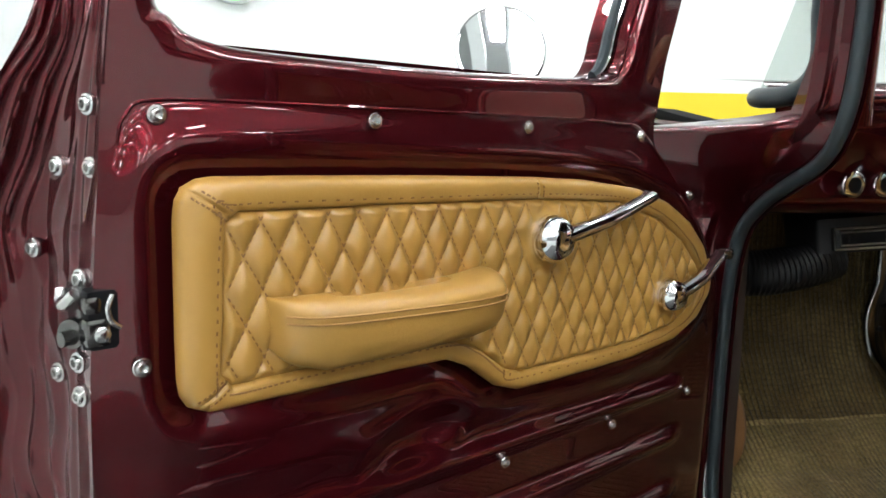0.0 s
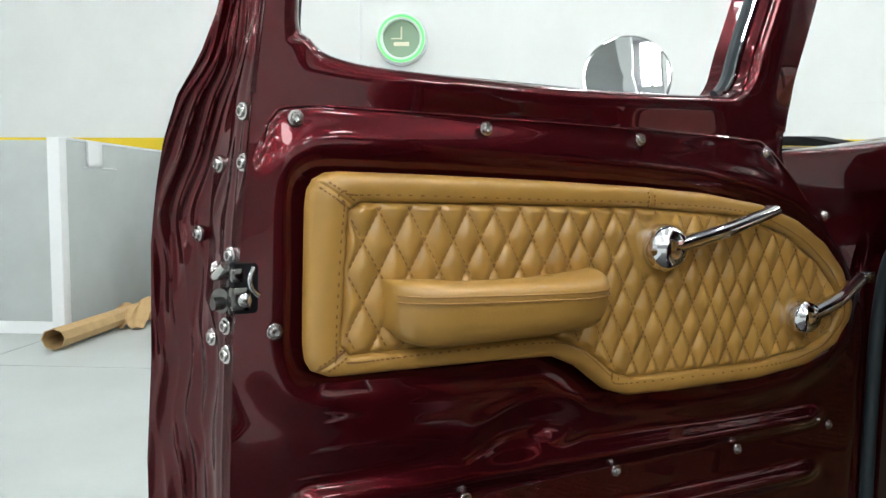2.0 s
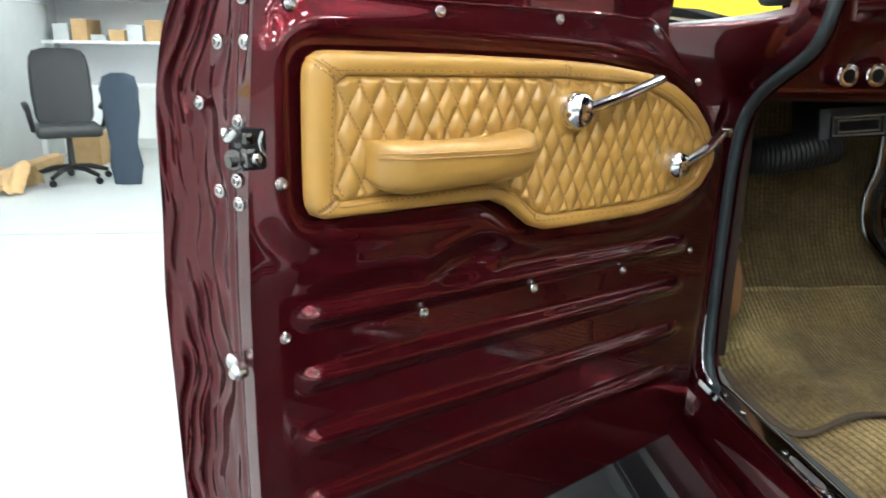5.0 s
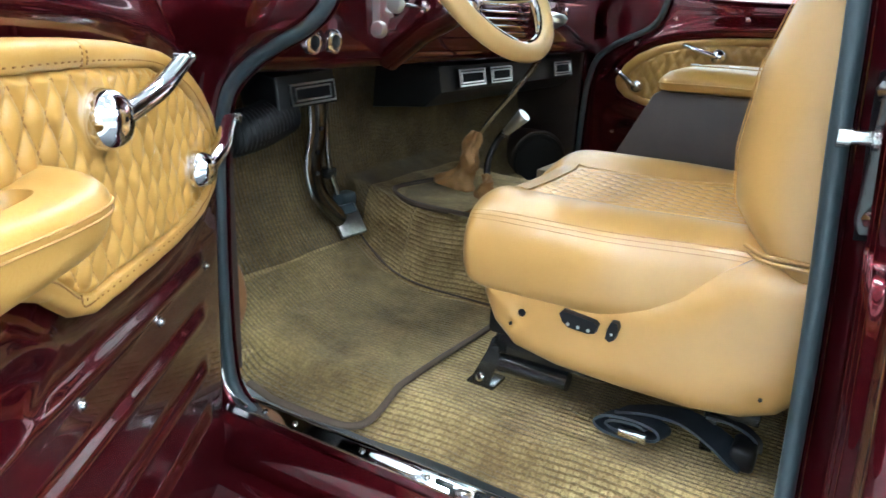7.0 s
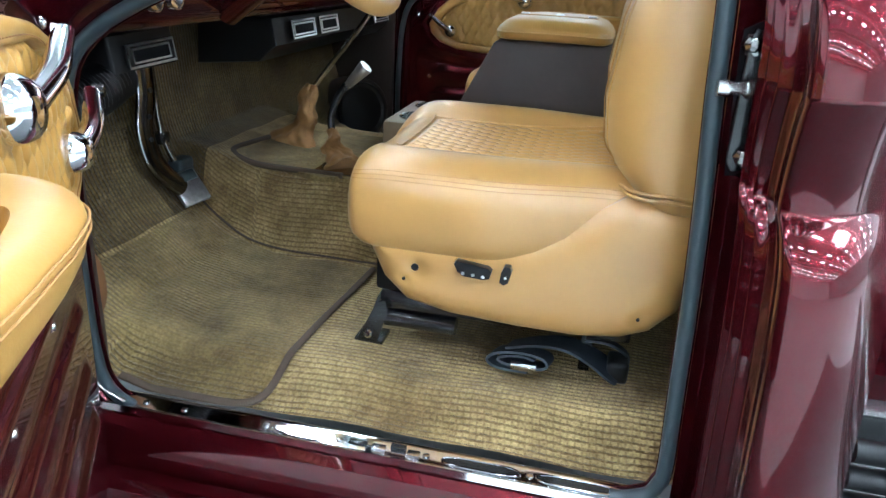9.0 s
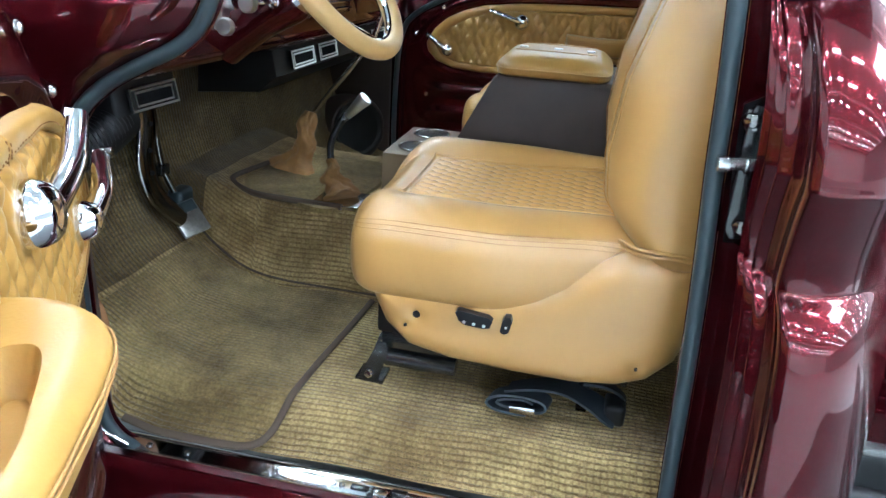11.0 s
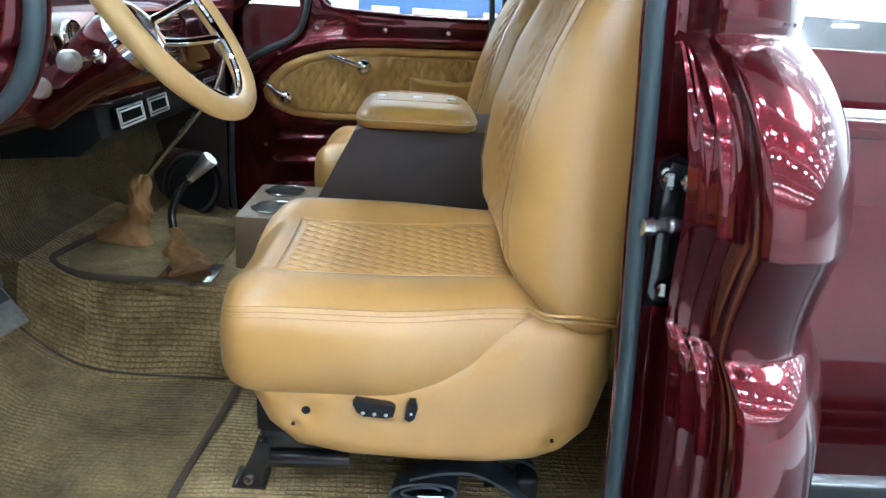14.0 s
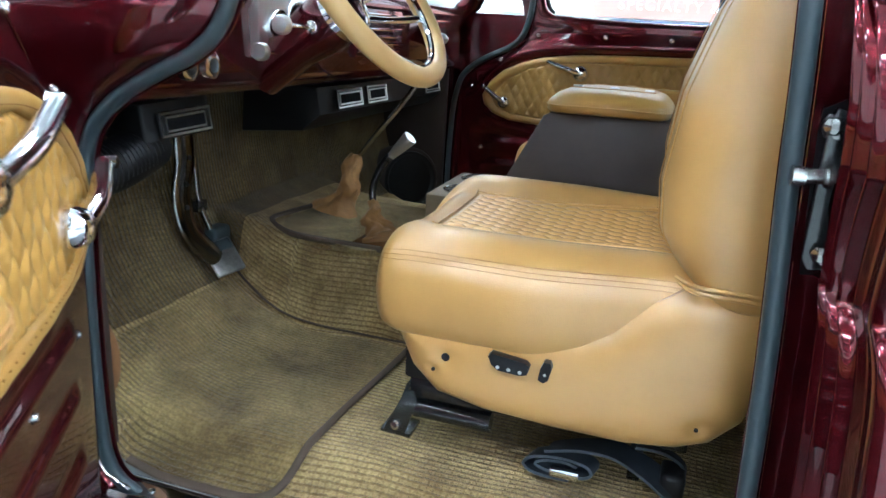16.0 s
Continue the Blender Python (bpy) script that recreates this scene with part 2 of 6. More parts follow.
def curve(pts, n=40, closed=False):
    """A smooth line through points (Catmull-Rom), evenly drawn."""
    P = [Vector(p) for p in pts]
    m = len(P)
    out = []
    segs = m if closed else m - 1
    for i in range(segs):
        if closed:
            p0, p1, p2, p3 = P[(i - 1) % m], P[i], P[(i + 1) % m], P[(i + 2) % m]
        else:
            p0, p1, p2, p3 = P[max(i - 1, 0)], P[i], P[i + 1], P[min(i + 2, m - 1)]
        k = max(2, n // segs)
        for j in range(k):
            t = j / k
            out.append(0.5 * (2 * p1 + (p2 - p0) * t + (2 * p0 - 5 * p1 + 4 * p2 - p3) * t * t + (3 * p1 - p0 - 3 * p2 + p3) * t ** 3))
    if not closed:
        out.append(P[-1])
    return out


def tube(pts, r, n=12, cap=True, closed=False, flat=1.0, up=(0, 0, 1)):
    """A round (or flattened) bar along a line; r one radius or one a point."""
    P = [Vector(p) for p in pts]
    m = len(P)
    R = r if isinstance(r, (list, tuple)) else [r] * m
    rings = []
    side = None
    for i, p in enumerate(P):
        if closed:
            d = P[(i + 1) % m] - P[i - 1]
        else:
            d = P[min(i + 1, m - 1)] - P[max(i - 1, 0)]
        d.normalize()
        if side is None:
            ref = Vector(up)
            if abs(ref.dot(d)) > 0.95:
                ref = Vector((1, 0, 0))
            side = d.cross(ref).normalized()
        else:
            side = (side - d * side.dot(d)).normalized()
        top = side.cross(d).normalized()
        rings.append([p + (side * math.cos(a) + top * math.sin(a) * flat) * R[i] for a in (2 * math.pi * k / n for k in range(n))])
    if closed:
        rings.append(rings[0])
        bm = loft(rings, cap=False)
        bmesh.ops.remove_doubles(bm, verts=bm.verts, dist=1e-6)
        return bm
    return loft(rings, cap=cap)


def revolve(profile, m=Matrix.Identity(4), n=28):
    """Turns a line of (radius, height) round z, then moves it by m."""
    rings = [[m @ Vector((max(r, 1e-4) * math.cos(2 * math.pi * k / n), max(r, 1e-4) * math.sin(2 * math.pi * k / n), h)) for k in range(n)] for r, h in profile]
    return loft(rings, cap=True)


def axis_pose(at, way):
    """A pose whose z points along way."""
    return Matrix.Translation(at) @ Vector(way).to_track_quat("Z", "Y").to_matrix().to_4x4()


def join(*bms):
    out = bmesh.new()
    for b in bms:
        me = bpy.data.meshes.new("tmp")
        b.to_mesh(me)
        b.free()
        out.from_mesh(me)
        bpy.data.meshes.remove(me)
    return out


def plate(outline, c0, c1, place, bevel=0.0, seg=2):
    """A flat outline (a, b) given thickness from c0 to c1; place(a, b, c) gives the point."""
    bm = bmesh.new()
    lo = [bm.verts.new(place(a, b, c0)) for a, b in outline]
    hi = [bm.verts.new(place(a, b, c1)) for a, b in outline]
    bm.faces.new(lo[::-1])
    top = bm.faces.new(hi)
    n = len(outline)
    for k in range(n):
        bm.faces.new((lo[k], lo[(k + 1) % n], hi[(k + 1) % n], hi[k]))
    if bevel:
        bmesh.ops.bevel(bm, geom=list(top.edges), offset=bevel, segments=seg, affect="EDGES", profile=0.5)
    return bm


def sheet(nu, nv, f, thick=None):
    """A surface of nu x nv points from f(i / (nu - 1), j / (nv - 1))."""
    bm = bmesh.new()
    g = [[bm.verts.new(f(i / (nu - 1), j / (nv - 1))) for j in range(nv)] for i in range(nu)]
    for i in range(nu - 1):
        for j in range(nv - 1):
            bm.faces.new((g[i][j], g[i + 1][j], g[i + 1][j + 1], g[i][j + 1]))
    return bm


def lerp(table, x):
    return float(np.interp(x, [p[0] for p in table], [p[1] for p in table]))


def smooth(e0, e1, x):
    t = np.clip((x - e0) / (e1 - e0), 0, 1)
    return t * t * (3 - 2 * t)


def far_from(outline, A, B):
    """Distance of every point (A, B) from a closed outline."""
    P = np.array([(p[0], p[1]) for p in outline])
    Q = np.roll(P, -1, 0)
    best = np.full(A.shape, 9.0)
    for (ax, ay), (bx, by) in zip(P, Q):
        dx, dy = bx - ax, by - ay
        L = dx * dx + dy * dy + 1e-12
        t = np.clip(((A - ax) * dx + (B - ay) * dy) / L, 0, 1)
        best = np.minimum(best, np.hypot(A - ax - t * dx, B - ay - t * dy))
    return best


def inside(outline, A, B):
    P = [(p[0], p[1]) for p in outline]
    res = np.zeros(A.shape, bool)
    for (x1, y1), (x2, y2) in zip(P, P[1:] + P[:1]):
        c = ((y1 > B) != (y2 > B)) & (A < (x2 - x1) * (B - y1) / ((y2 - y1) or 1e-12) + x1)
        res ^= c
    return res


def grid_mesh(X, Y, Z, uv=None):
    """A bmesh from three arrays of the same shape."""
    bm = bmesh.new()
    nu, nv = X.shape
    vs = [[bm.verts.new((X[i, j], Y[i, j], Z[i, j])) for j in range(nv)] for i in range(nu)]
    lay = bm.loops.layers.uv.new("UVMap") if uv is not None else None
    for i in range(nu - 1):
        for j in range(nv - 1):
            f = bm.faces.new((vs[i][j], vs[i + 1][j], vs[i + 1][j + 1], vs[i][j + 1]))
            if lay is not None:
                for l, (a, b) in zip(f.loops, ((i, j), (i + 1, j), (i + 1, j + 1), (i, j + 1))):
                    l[lay].uv = (uv[0][a, b], uv[1][a, b])
    return bm


# ---- the hall ----
def hall():
    X0, X1, Y0, Y1, HT = -26.0, 9.5, -11.0, 21.0, 8.0
    tagged(part("ground", box(X0 - 0.2, X1 + 0.2, Y0 - 0.2, Y1 + 0.2, -0.2, 0.0), CONCRETE), "glossy pale grey sealed concrete floor with joints", "floor", kind="structure")
    tagged(part("wall_north", box(X1, X1 + 0.2, Y0, Y1, 0, HT), WHITE), "white painted wall with a yellow stripe", "wall", kind="structure")
    tagged(part("wall_south", box(X0 - 0.2, X0, Y0, Y1, 0, HT), GREY_WALL), "plain grey painted wall", "wall", kind="structure")
    tagged(part("wall_west", box(X0 - 0.2, X1 + 0.2, Y1, Y1 + 0.2, 0, HT), WHITE), "plain white painted wall", "wall", kind="structure")
    tagged(part("wall_east", box(X0 - 0.2, X1 + 0.2, Y0 - 0.2, Y0, 0, HT), WHITE), "plain white painted wall", "wall", kind="structure")
    tagged(part("ceiling", box(X0 - 0.2, X1 + 0.2, Y0 - 0.2, Y1 + 0.2, HT, HT + 0.2), CEILING), "grey ceiling with rows of strip lamps", "ceiling", kind="structure")
    tagged(part("trim", box(X1 - 0.006, X1, Y0, Y1, 1.46, 1.86), YELLOW), "broad yellow painted stripe along the wall", "stripe", kind="structure")
    for x in range(-24, 9, 4):
        tagged(part("joint", box(x + 0.5, x + 0.508, Y0, Y1, 0.0, 0.0015), JOINT), "dark joint across the concrete floor", "joint", kind="structure")
    for y in range(-9, 20, 3):
        tagged(part("joint", box(X0, X1, y + 0.4, y + 0.408, 0.0, 0.0015), JOINT), "dark joint across the concrete floor", "joint", kind="structure")
    for k in range(7):
        tagged(part("beam", box(X0, X1, -8.52 + k * 4.4, -8.28 + k * 4.4, HT - 0.45, HT - 0.004), TRIM_WHITE), "white steel beam across the ceiling", "beam", kind="structure")
    first = None
    for i in range(10):
        for j in range(10):
            x, y = -23.6 + i * 3.4, -9.3 + j * 3.1
            if first is None:
                first = thing("ceiling_lamp", (x, y, HT - 0.02), "white strip lamp glowing on the ceiling", "lamp", "ceiling strip lamps")
                part("housing", box(-0.63, 0.63, -0.17, 0.17, -0.05, 0.018, 0.01), TRIM_WHITE, first)
                part("diffuser", box(-0.60, 0.60, -0.150, -0.03, -0.058, -0.052), GLOW, first)
                part("diffuser", box(-0.60, 0.60, 0.03, 0.150, -0.058, -0.052), GLOW, first)
            else:
                copy_thing(first, pose(x, y, HT - 0.02))
    panel = thing("skylight_panel", (-6.2, -1.6, HT - 0.5), "large white luminous panel hung below the ceiling", "lamp")
    part("frame", box(-7.75, -4.65, -3.0, -0.2, HT - 0.56, HT - 0.50, 0.01), TRIM_WHITE, panel)
    for x in (-7.4, -5.0):
        part("hanger", box(x - 0.02, x + 0.02, -1.62, -1.58, HT - 0.51, HT + 0.01), TRIM_WHITE, panel)
    part("diffuser", box(-7.68, -4.72, -2.93, -0.27, HT - 0.572, HT - 0.564), PANEL_GLOW, panel)
    hold(panel)


hall()


# ---- doors ----
PANEL = [(0.875, 1.146), (0.889, 1.1445), (0.900, 1.1385), (0.906, 1.129), (0.908, 1.115), (0.911, 0.990), (0.909, 0.974), (0.903, 0.963), (0.888, 0.957), (0.807, 0.955), (0.707, 0.953), (0.632, 0.950),
         (0.600, 0.936), (0.557, 0.904), (0.525, 0.893), (0.456, 0.889), (0.297, 0.886), (0.200, 0.893), (0.136, 0.915), (0.104, 0.945), (0.096, 0.976),
         (0.125, 1.028), (0.168, 1.066), (0.227, 1.095), (0.299, 1.116), (0.407, 1.130), (0.503, 1.136), (0.674, 1.142), (0.807, 1.145)]
INNER = [(0.859, 1.119), (0.871, 1.110), (0.879, 0.986), (0.870, 0.976), (0.794, 0.976), (0.640, 0.973), (0.592, 0.956), (0.552, 0.925), (0.525, 0.915), (0.298, 0.909),
         (0.200, 0.918), (0.152, 0.938), (0.130, 0.968), (0.150, 1.005), (0.185, 1.037), (0.250, 1.074), (0.343, 1.101), (0.496, 1.112), (0.673, 1.116)]
FRONT = [(p.x, p.y) for p in curve([Vector((a, b, 0)) for a, b in [(0.36, 0.05), (0.46, 0.048), (0.69, 0.031), (0.93, 0.017), (1.0, 0.05), (1.052, 0.096), (1.131, 0.178), (1.172, 0.223), (1.221, 0.224), (1.26, 0.215), (1.293, 0.207), (1.391, 0.171), (1.69, 0.07)]], 120)]
OUTER_S = [(0.36, 1.022), (0.60, 1.026), (0.85, 1.028), (0.95, 1.022), (1.07, 1.020), (1.127, 1.015), (1.177, 1.009), (1.219, 0.998), (1.255, 0.979), (1.297, 0.964), (1.36, 0.950), (1.45, 0.932), (1.64, 0.895)]
OUTER_D = [(0.36, 0.128), (0.95, 0.130), (1.10, 0.126), (1.15, 0.114), (1.20, 0.092), (1.25, 0.074), (1.33, 0.062), (1.64, 0.055)]
SPLIT = 1.2135
HOLE = [(0.38, 1.2545), (0.575, 1.2485), (0.790, 1.249), (0.862, 1.254), (0.889, 1.268), (0.901, 1.296), (0.880, 1.45), (0.850, 1.60), (0.80, 1.64), (0.5, 1.65), (0.24, 1.63), (0.185, 1.57), (0.247, 1.40), (0.277, 1.325), (0.292, 1.282), (0.318, 1.260)]
LATCH = [(0.36, 0.976), (0.70, 0.975), (0.87, 0.973), (0.994, 0.968), (1.111, 0.958), (1.224, 0.947), (1.30, 0.937), (1.45, 0.912), (1.64, 0.876)]
RIBS = [(0.833, 0.806), (0.752, 0.724), (0.667, 0.634), (0.578, 0.548)]


def spans(outline, n):
    """Lower and upper edge of an outline at n steps across."""
    P = [(p[0], p[1]) for p in outline]
    a0, a1 = min(p[0] for p in P), max(p[0] for p in P)
    q = (1 - np.cos(np.linspace(0, math.pi, n))) / 2
    A = a0 + (a1 - a0) * (0.55 * q + 0.45 * np.linspace(0, 1, n))
    lo, hi = [], []
    for a in A:
        a = min(max(a, a0 + 1e-5), a1 - 1e-5)
        cut = [y1 + (a - x1) / (x2 - x1) * (y2 - y1) for (x1, y1), (x2, y2) in zip(P, P[1:] + P[:1]) if (x1 - a) * (x2 - a) <= 0 and x1 != x2]
        lo.append(min(cut)), hi.append(max(cut))
    return A, np.array(lo), np.array(hi)


SEAMS = [((0.905, 1.141), (0.866, 1.114)), ((0.907, 0.959), (0.874, 0.981)), ((0.503, 1.139), (0.500, 1.110))]


def card_height(S, Z, holes):
    """Padding of the door card over its board."""
    d_out, d_in, ins = far_from(PANEL, S, Z), far_from(INNER, S, Z), inside(INNER, S, Z)
    # diamonds 32 mm wide and 57 mm tall
    a, b = (S - 0.840) / 0.032, (Z - 1.110) / 0.0575
    p, q = a + b, a - b
    fp, fq = np.abs(p - np.round(p)) * 2, np.abs(q - np.round(q)) * 2
    pil = (1 - (1 - fp) ** 2.6) * (1 - (1 - fq) ** 2.6)
    height = 0.0155 * np.sqrt(np.clip(1 - np.exp(-2.6 * d_out / 0.011), 0, 1))
    border = 0.0030 * np.sin(np.clip(d_in / 0.030, 0, 1) * math.pi) + 0.0012
    field = 0.0062 * pil * smooth(0.0, 0.008, d_in) - 0.0030
    height = height + np.where(ins, field, border)
    height -= 0.0016 * np.exp(-((d_in - 0.0005) / 0.0013) ** 2)
    for (s0, z0), (s1, z1) in SEAMS:
        L = math.hypot(s1 - s0, z1 - z0)
        t = np.clip(((S - s0) * (s1 - s0) + (Z - z0) * (z1 - z0)) / L ** 2, 0, 1)
        height -= 0.0022 * np.exp(-(np.hypot(S - s0 - t * (s1 - s0), Z - z0 - t * (z1 - z0)) / 0.0013) ** 2)
    # slow folds in the leather
    height += 0.0006 * np.sin(S * 61 + 3 * np.sin(Z * 40)) * np.sin(Z * 53 + 2 * np.sin(S * 27))
    for hs, hz, r in holes:
        rr = np.hypot(S - hs, Z - hz)
        height += (0.0170 - height) * (1 - smooth(r + 0.001, r + 0.012, rr))
    return height


def quilted_panel(parent, P, nu, nv, holes, base=0.020):
    """The upholstered door card: a plain border, a sewn seam and a field of stitched diamonds."""
    A, lo, hi = spans(PANEL, nu)
    v = np.linspace(0, 1, nv)
    S = np.repeat(A[:, None], nv, 1)
    Z = lo[:, None] + (hi - lo)[:, None] * (0.5 - 0.5 * np.cos(math.pi * v))[None] * 0.25 + (hi - lo)[:, None] * v[None] * 0.75
    height = card_height(S, Z, holes)
    o, es, ed = P(0, 0, 0), P(1, 0, 0) - P(0, 0, 0), P(0, 1, 0) - P(0, 0, 0)
    D = base + height
    co = [o[k] + S * es[k] + D * ed[k] + (Z if k == 2 else 0) for k in range(3)]
    return part("door_card", grid_mesh(*co), TAN, parent, "tan leather door card quilted in diamonds", angle=75)


def stitches(parent, P, holes, base=0.020):
    """Short thread stitches along the border, the mitres and the diamonds, joined in one mesh."""
    dashes = []
    line = curve([Vector((s, z, 0)) for s, z in INNER], 300, closed=True)
    c = sum((p for p in line), Vector()) / len(line)
    for k in range(len(line)):
        a, b = line[k], line[(k + 1) % len(line)]
        d = b - a
        if d.length < 1e-5:
            continue
        d.normalize()
        nrm = Vector((d.y, -d.x, 0))
        if nrm.dot(a - c) < 0:
            nrm = -nrm
        dashes.append((a + nrm * 0.0052, d, 0.0016))
    for (s0, z0), (s1, z1) in SEAMS:
        a, b = Vector((s0, z0, 0)), Vector((s1, z1, 0))
        d = (b - a).normalized()
        nrm = Vector((d.y, -d.x, 0))
        for off in (-0.0045, 0.0045):
            n = int((b - a).length / 0.0042)
            for k in range(1, n):
                dashes.append((a.lerp(b, k / n) + nrm * off, d, 0.0014))
    for sg in (1, -1):
        d = Vector((0.032, 0.0575 * -sg, 0)).normalized()
        for k in range(-30, 40):
            for t in np.arange(-0.4, 0.4, 0.0058):
                z = 1.03 + t
                s = 0.840 + 0.032 * (k - sg * (z - 1.110) / 0.0575)
                dashes.append((Vector((s, z, 0)), d, 0.00185))
    bms = bmesh.new()
    M = np.array([(m.x, m.y) for m, _, _ in dashes])
    H = card_height(M[:, 0], M[:, 1], [])
    ok = inside(INNER, M[:, 0], M[:, 1])
    far = far_from(INNER, M[:, 0], M[:, 1])
    card = inside(PANEL, M[:, 0], M[:, 1]) & (far_from(PANEL, M[:, 0], M[:, 1]) > 0.006)
    for k, (m, d, e) in enumerate(dashes):
        if not card[k] or e > 0.0018 and (not ok[k] or far[k] < 0.004):
            continue
        if any(math.hypot(m.x - hs, m.y - hz) < r + 0.004 for hs, hz, r in holes):
            continue
        lift = base + float(H[k])
        w = Vector((d.y, -d.x, 0)) * 0.0007
        e = d * e
        q = [m - e - w, m + e - w, m + e + w, m - e + w]
        lo = [bms.verts.new(P(x.x, lift - 0.002, x.y)) for x in q]
        hi = [bms.verts.new(P(x.x, lift + 0.0007, x.y)) for x in q]
        bms.faces.new(hi)
        for i in range(4):
            bms.faces.new((lo[i], lo[(i + 1) % 4], hi[(i + 1) % 4], hi[i]))
    o = part("stitching", bms, STITCH, parent)
    o["kind"] = "stuff"


def crank(parent, P, hub, tip, lift, name, knob):
    """A chrome handle: domed hub in a black ring painted as a shaded hole, a bent arm and a knob."""
    h, n0 = Vector(P(hub[0], lift, hub[1])), Vector(P(hub[0], lift + 1, hub[1])) - Vector(P(hub[0], lift, hub[1]))
    m = axis_pose(h, n0)
    k = 1.08 if name == "window_crank" else 0.9
    arm_thing = part(name, revolve([(0.0005 * k, 0.040), (0.008 * k, 0.0395), (0.0155 * k, 0.037), (0.021 * k, 0.032), (0.0245 * k, 0.025), (0.0262 * k, 0.018), (0.0262 * k, 0.010), (0.025 * k, 0.0)], m, 40), CHROME, parent, "polished chrome " + name.replace("_", " "))
    # near-black ring paints the shade of the hole in the card
    part("recess", revolve([(0.0290 * k, -0.012), (0.0290 * k, 0.0045), (0.0285 * k, 0.0055), (0.0275 * k, 0.0055), (0.026 * k, 0.001)], m, 40), DARK, arm_thing, "black ring for the shaded hole round the hub")
    t = Vector(P(tip[0], lift + knob, tip[1]))
    s = Vector(P(hub[0], lift + 0.024, hub[1]))
    mid = s.lerp(t, 0.4) + n0 * 0.008
    mid2 = s.lerp(t, 0.75) + n0 * 0.004
    line = curve([s, mid, mid2, t], 16)
    k = len(line)
    part("arm", tube(line, [0.0150 - 0.0050 * (i / (k - 1)) for i in range(k)], 16, flat=0.7), CHROME, arm_thing)
    if name == "door_pull":
        part("knob", revolve([(0.005, -0.004), (0.005, 0.004), (0.0085, 0.005), (0.0085, 0.010), (0.0075, 0.011), (0.0085, 0.012), (0.0085, 0.018), (0.005, 0.020), (0.001, 0.0205)], axis_pose(t - n0 * 0.004, n0), 16), DARK_CHROME, arm_thing, "dark ribbed knob")
    else:
        part("grip", tube([t - n0 * 0.01, t + n0 * 0.004], [0.0075, 0.006], 12), CHROME, arm_thing)


REACH = [(0.578, 0.95), (0.62, 1.0), (0.66, 0.98), (0.70, 0.93), (0.74, 0.84), (0.78, 0.76), (0.85, 0.66)]


def armrest(parent, P):
    """A padded pull with a finger cup behind its top edge."""
    n = 40
    S = np.linspace(0.839, 0.591, n)
    rings = []
    for k, s in enumerate(S):
        u = k / (n - 1)
        e = max(0.0, 1 - abs(2 * u - 1) ** 5) ** 0.42
        dep = 0.028 + 0.086 * e * lerp(REACH, s)
        top = 1.046 - 0.002 * u + 0.003 * smooth(0.75, 0.95, u)
        bot = lerp([(0, 1.004), (0.06, 0.988), (0.18, 0.980), (0.45, 0.982), (0.7, 0.985), (0.92, 0.987), (1, 0.997)], u)
        hgt = top - bot
        sq = []
        for a in np.linspace(0, 2 * math.pi, 28, endpoint=False):
            ca, sa = math.cos(a), math.sin(a)
            r = 2.0 / 3.0
            x = math.copysign(abs(ca) ** r, ca)
            z = math.copysign(abs(sa) ** r, sa)
            d = 0.024 + (x * 0.5 + 0.5) * (dep - 0.024)
            zz = (top + bot) / 2 + z * hgt / 2
            zz += 0.009 * (1 - z) * 0.5 * max(0.0, x) ** 1.5
            d -= 0.010 * max(0.0, x) * (1 - z) * 0.5 * e
            sq.append(P(s, d, zz))
        rings.append(sq)
    rest = part("armrest", loft(rings), TAN, parent, "padded tan leather pull handle", angle=70)
    # top seam
    line = [P(s, 0.024 + (0.028 + 0.086 * max(0.0, 1 - abs(2 * k / (n - 1) - 1) ** 5) ** 0.42 * lerp(REACH, s) - 0.024) * 0.972, 1.0330 - 0.002 * k / n) for k, s in enumerate(S)][1:-1]
    part("seam", tube(line, 0.0009, 6), SEAT_STITCH, rest)
    part("seam", tube([p + Vector((0, 0, -0.006)) for p in line], 0.0009, 6), SEAT_STITCH, rest)
    # finger cup, cut into the pad
    cup = []
    for g, h in ((-0.003, 1.072), (0.0, 1.045), (0.003, 1.034), (0.007, 1.018), (0.0105, 1.012)):
        c = []
        for a in np.linspace(0, 2 * math.pi, 36, endpoint=False):
            ca, sa = math.cos(a), math.sin(a)
            c.append(P(0.722 + math.copysign(abs(ca) ** 0.5, ca) * (0.066 - g), 0.0535 + math.copysign(abs(sa) ** 0.6, sa) * (0.0205 - g), h))
        cup.append(c)
    cutter = part("cutter", loft(cup), TAN, parent)
    carve(rest, cutter)


def carve(ob, cutter):
    """Cuts one mesh out of another for good."""
    mod = ob.modifiers.new("cut", "BOOLEAN")
    mod.object, mod.solver, mod.operation = cutter, "EXACT", "DIFFERENCE"
    mod.use_self = True
    bpy.context.view_layer.update()
    me = bpy.data.meshes.new_from_object(ob.evaluated_get(bpy.context.evaluated_depsgraph_get()))
    ob.modifiers.clear()
    ob.data = me
    me.set_sharp_from_angle(angle=radians(50))
    bpy.data.objects.remove(cutter)


def screw(parent, P, s, d, z, r=0.0075, way=None):
    at = Vector(P(s, d, z))
    nrm = Vector(way) if way else Vector(P(s, d + 1, z)) - at
    ob = part("screw", revolve([(r, -0.002), (r, 0.0008), (r * 0.93, 0.0014), (r * 0.72, 0.0016), (r * 0.66, 0.0034), (r * 0.58, 0.0042), (r * 0.42, 0.0044), (r * 0.38, 0.0042), (r * 0.36, 0.0006), (0.0001, 0.0004)], axis_pose(at, nrm), 16), STEEL, parent)
    return ob


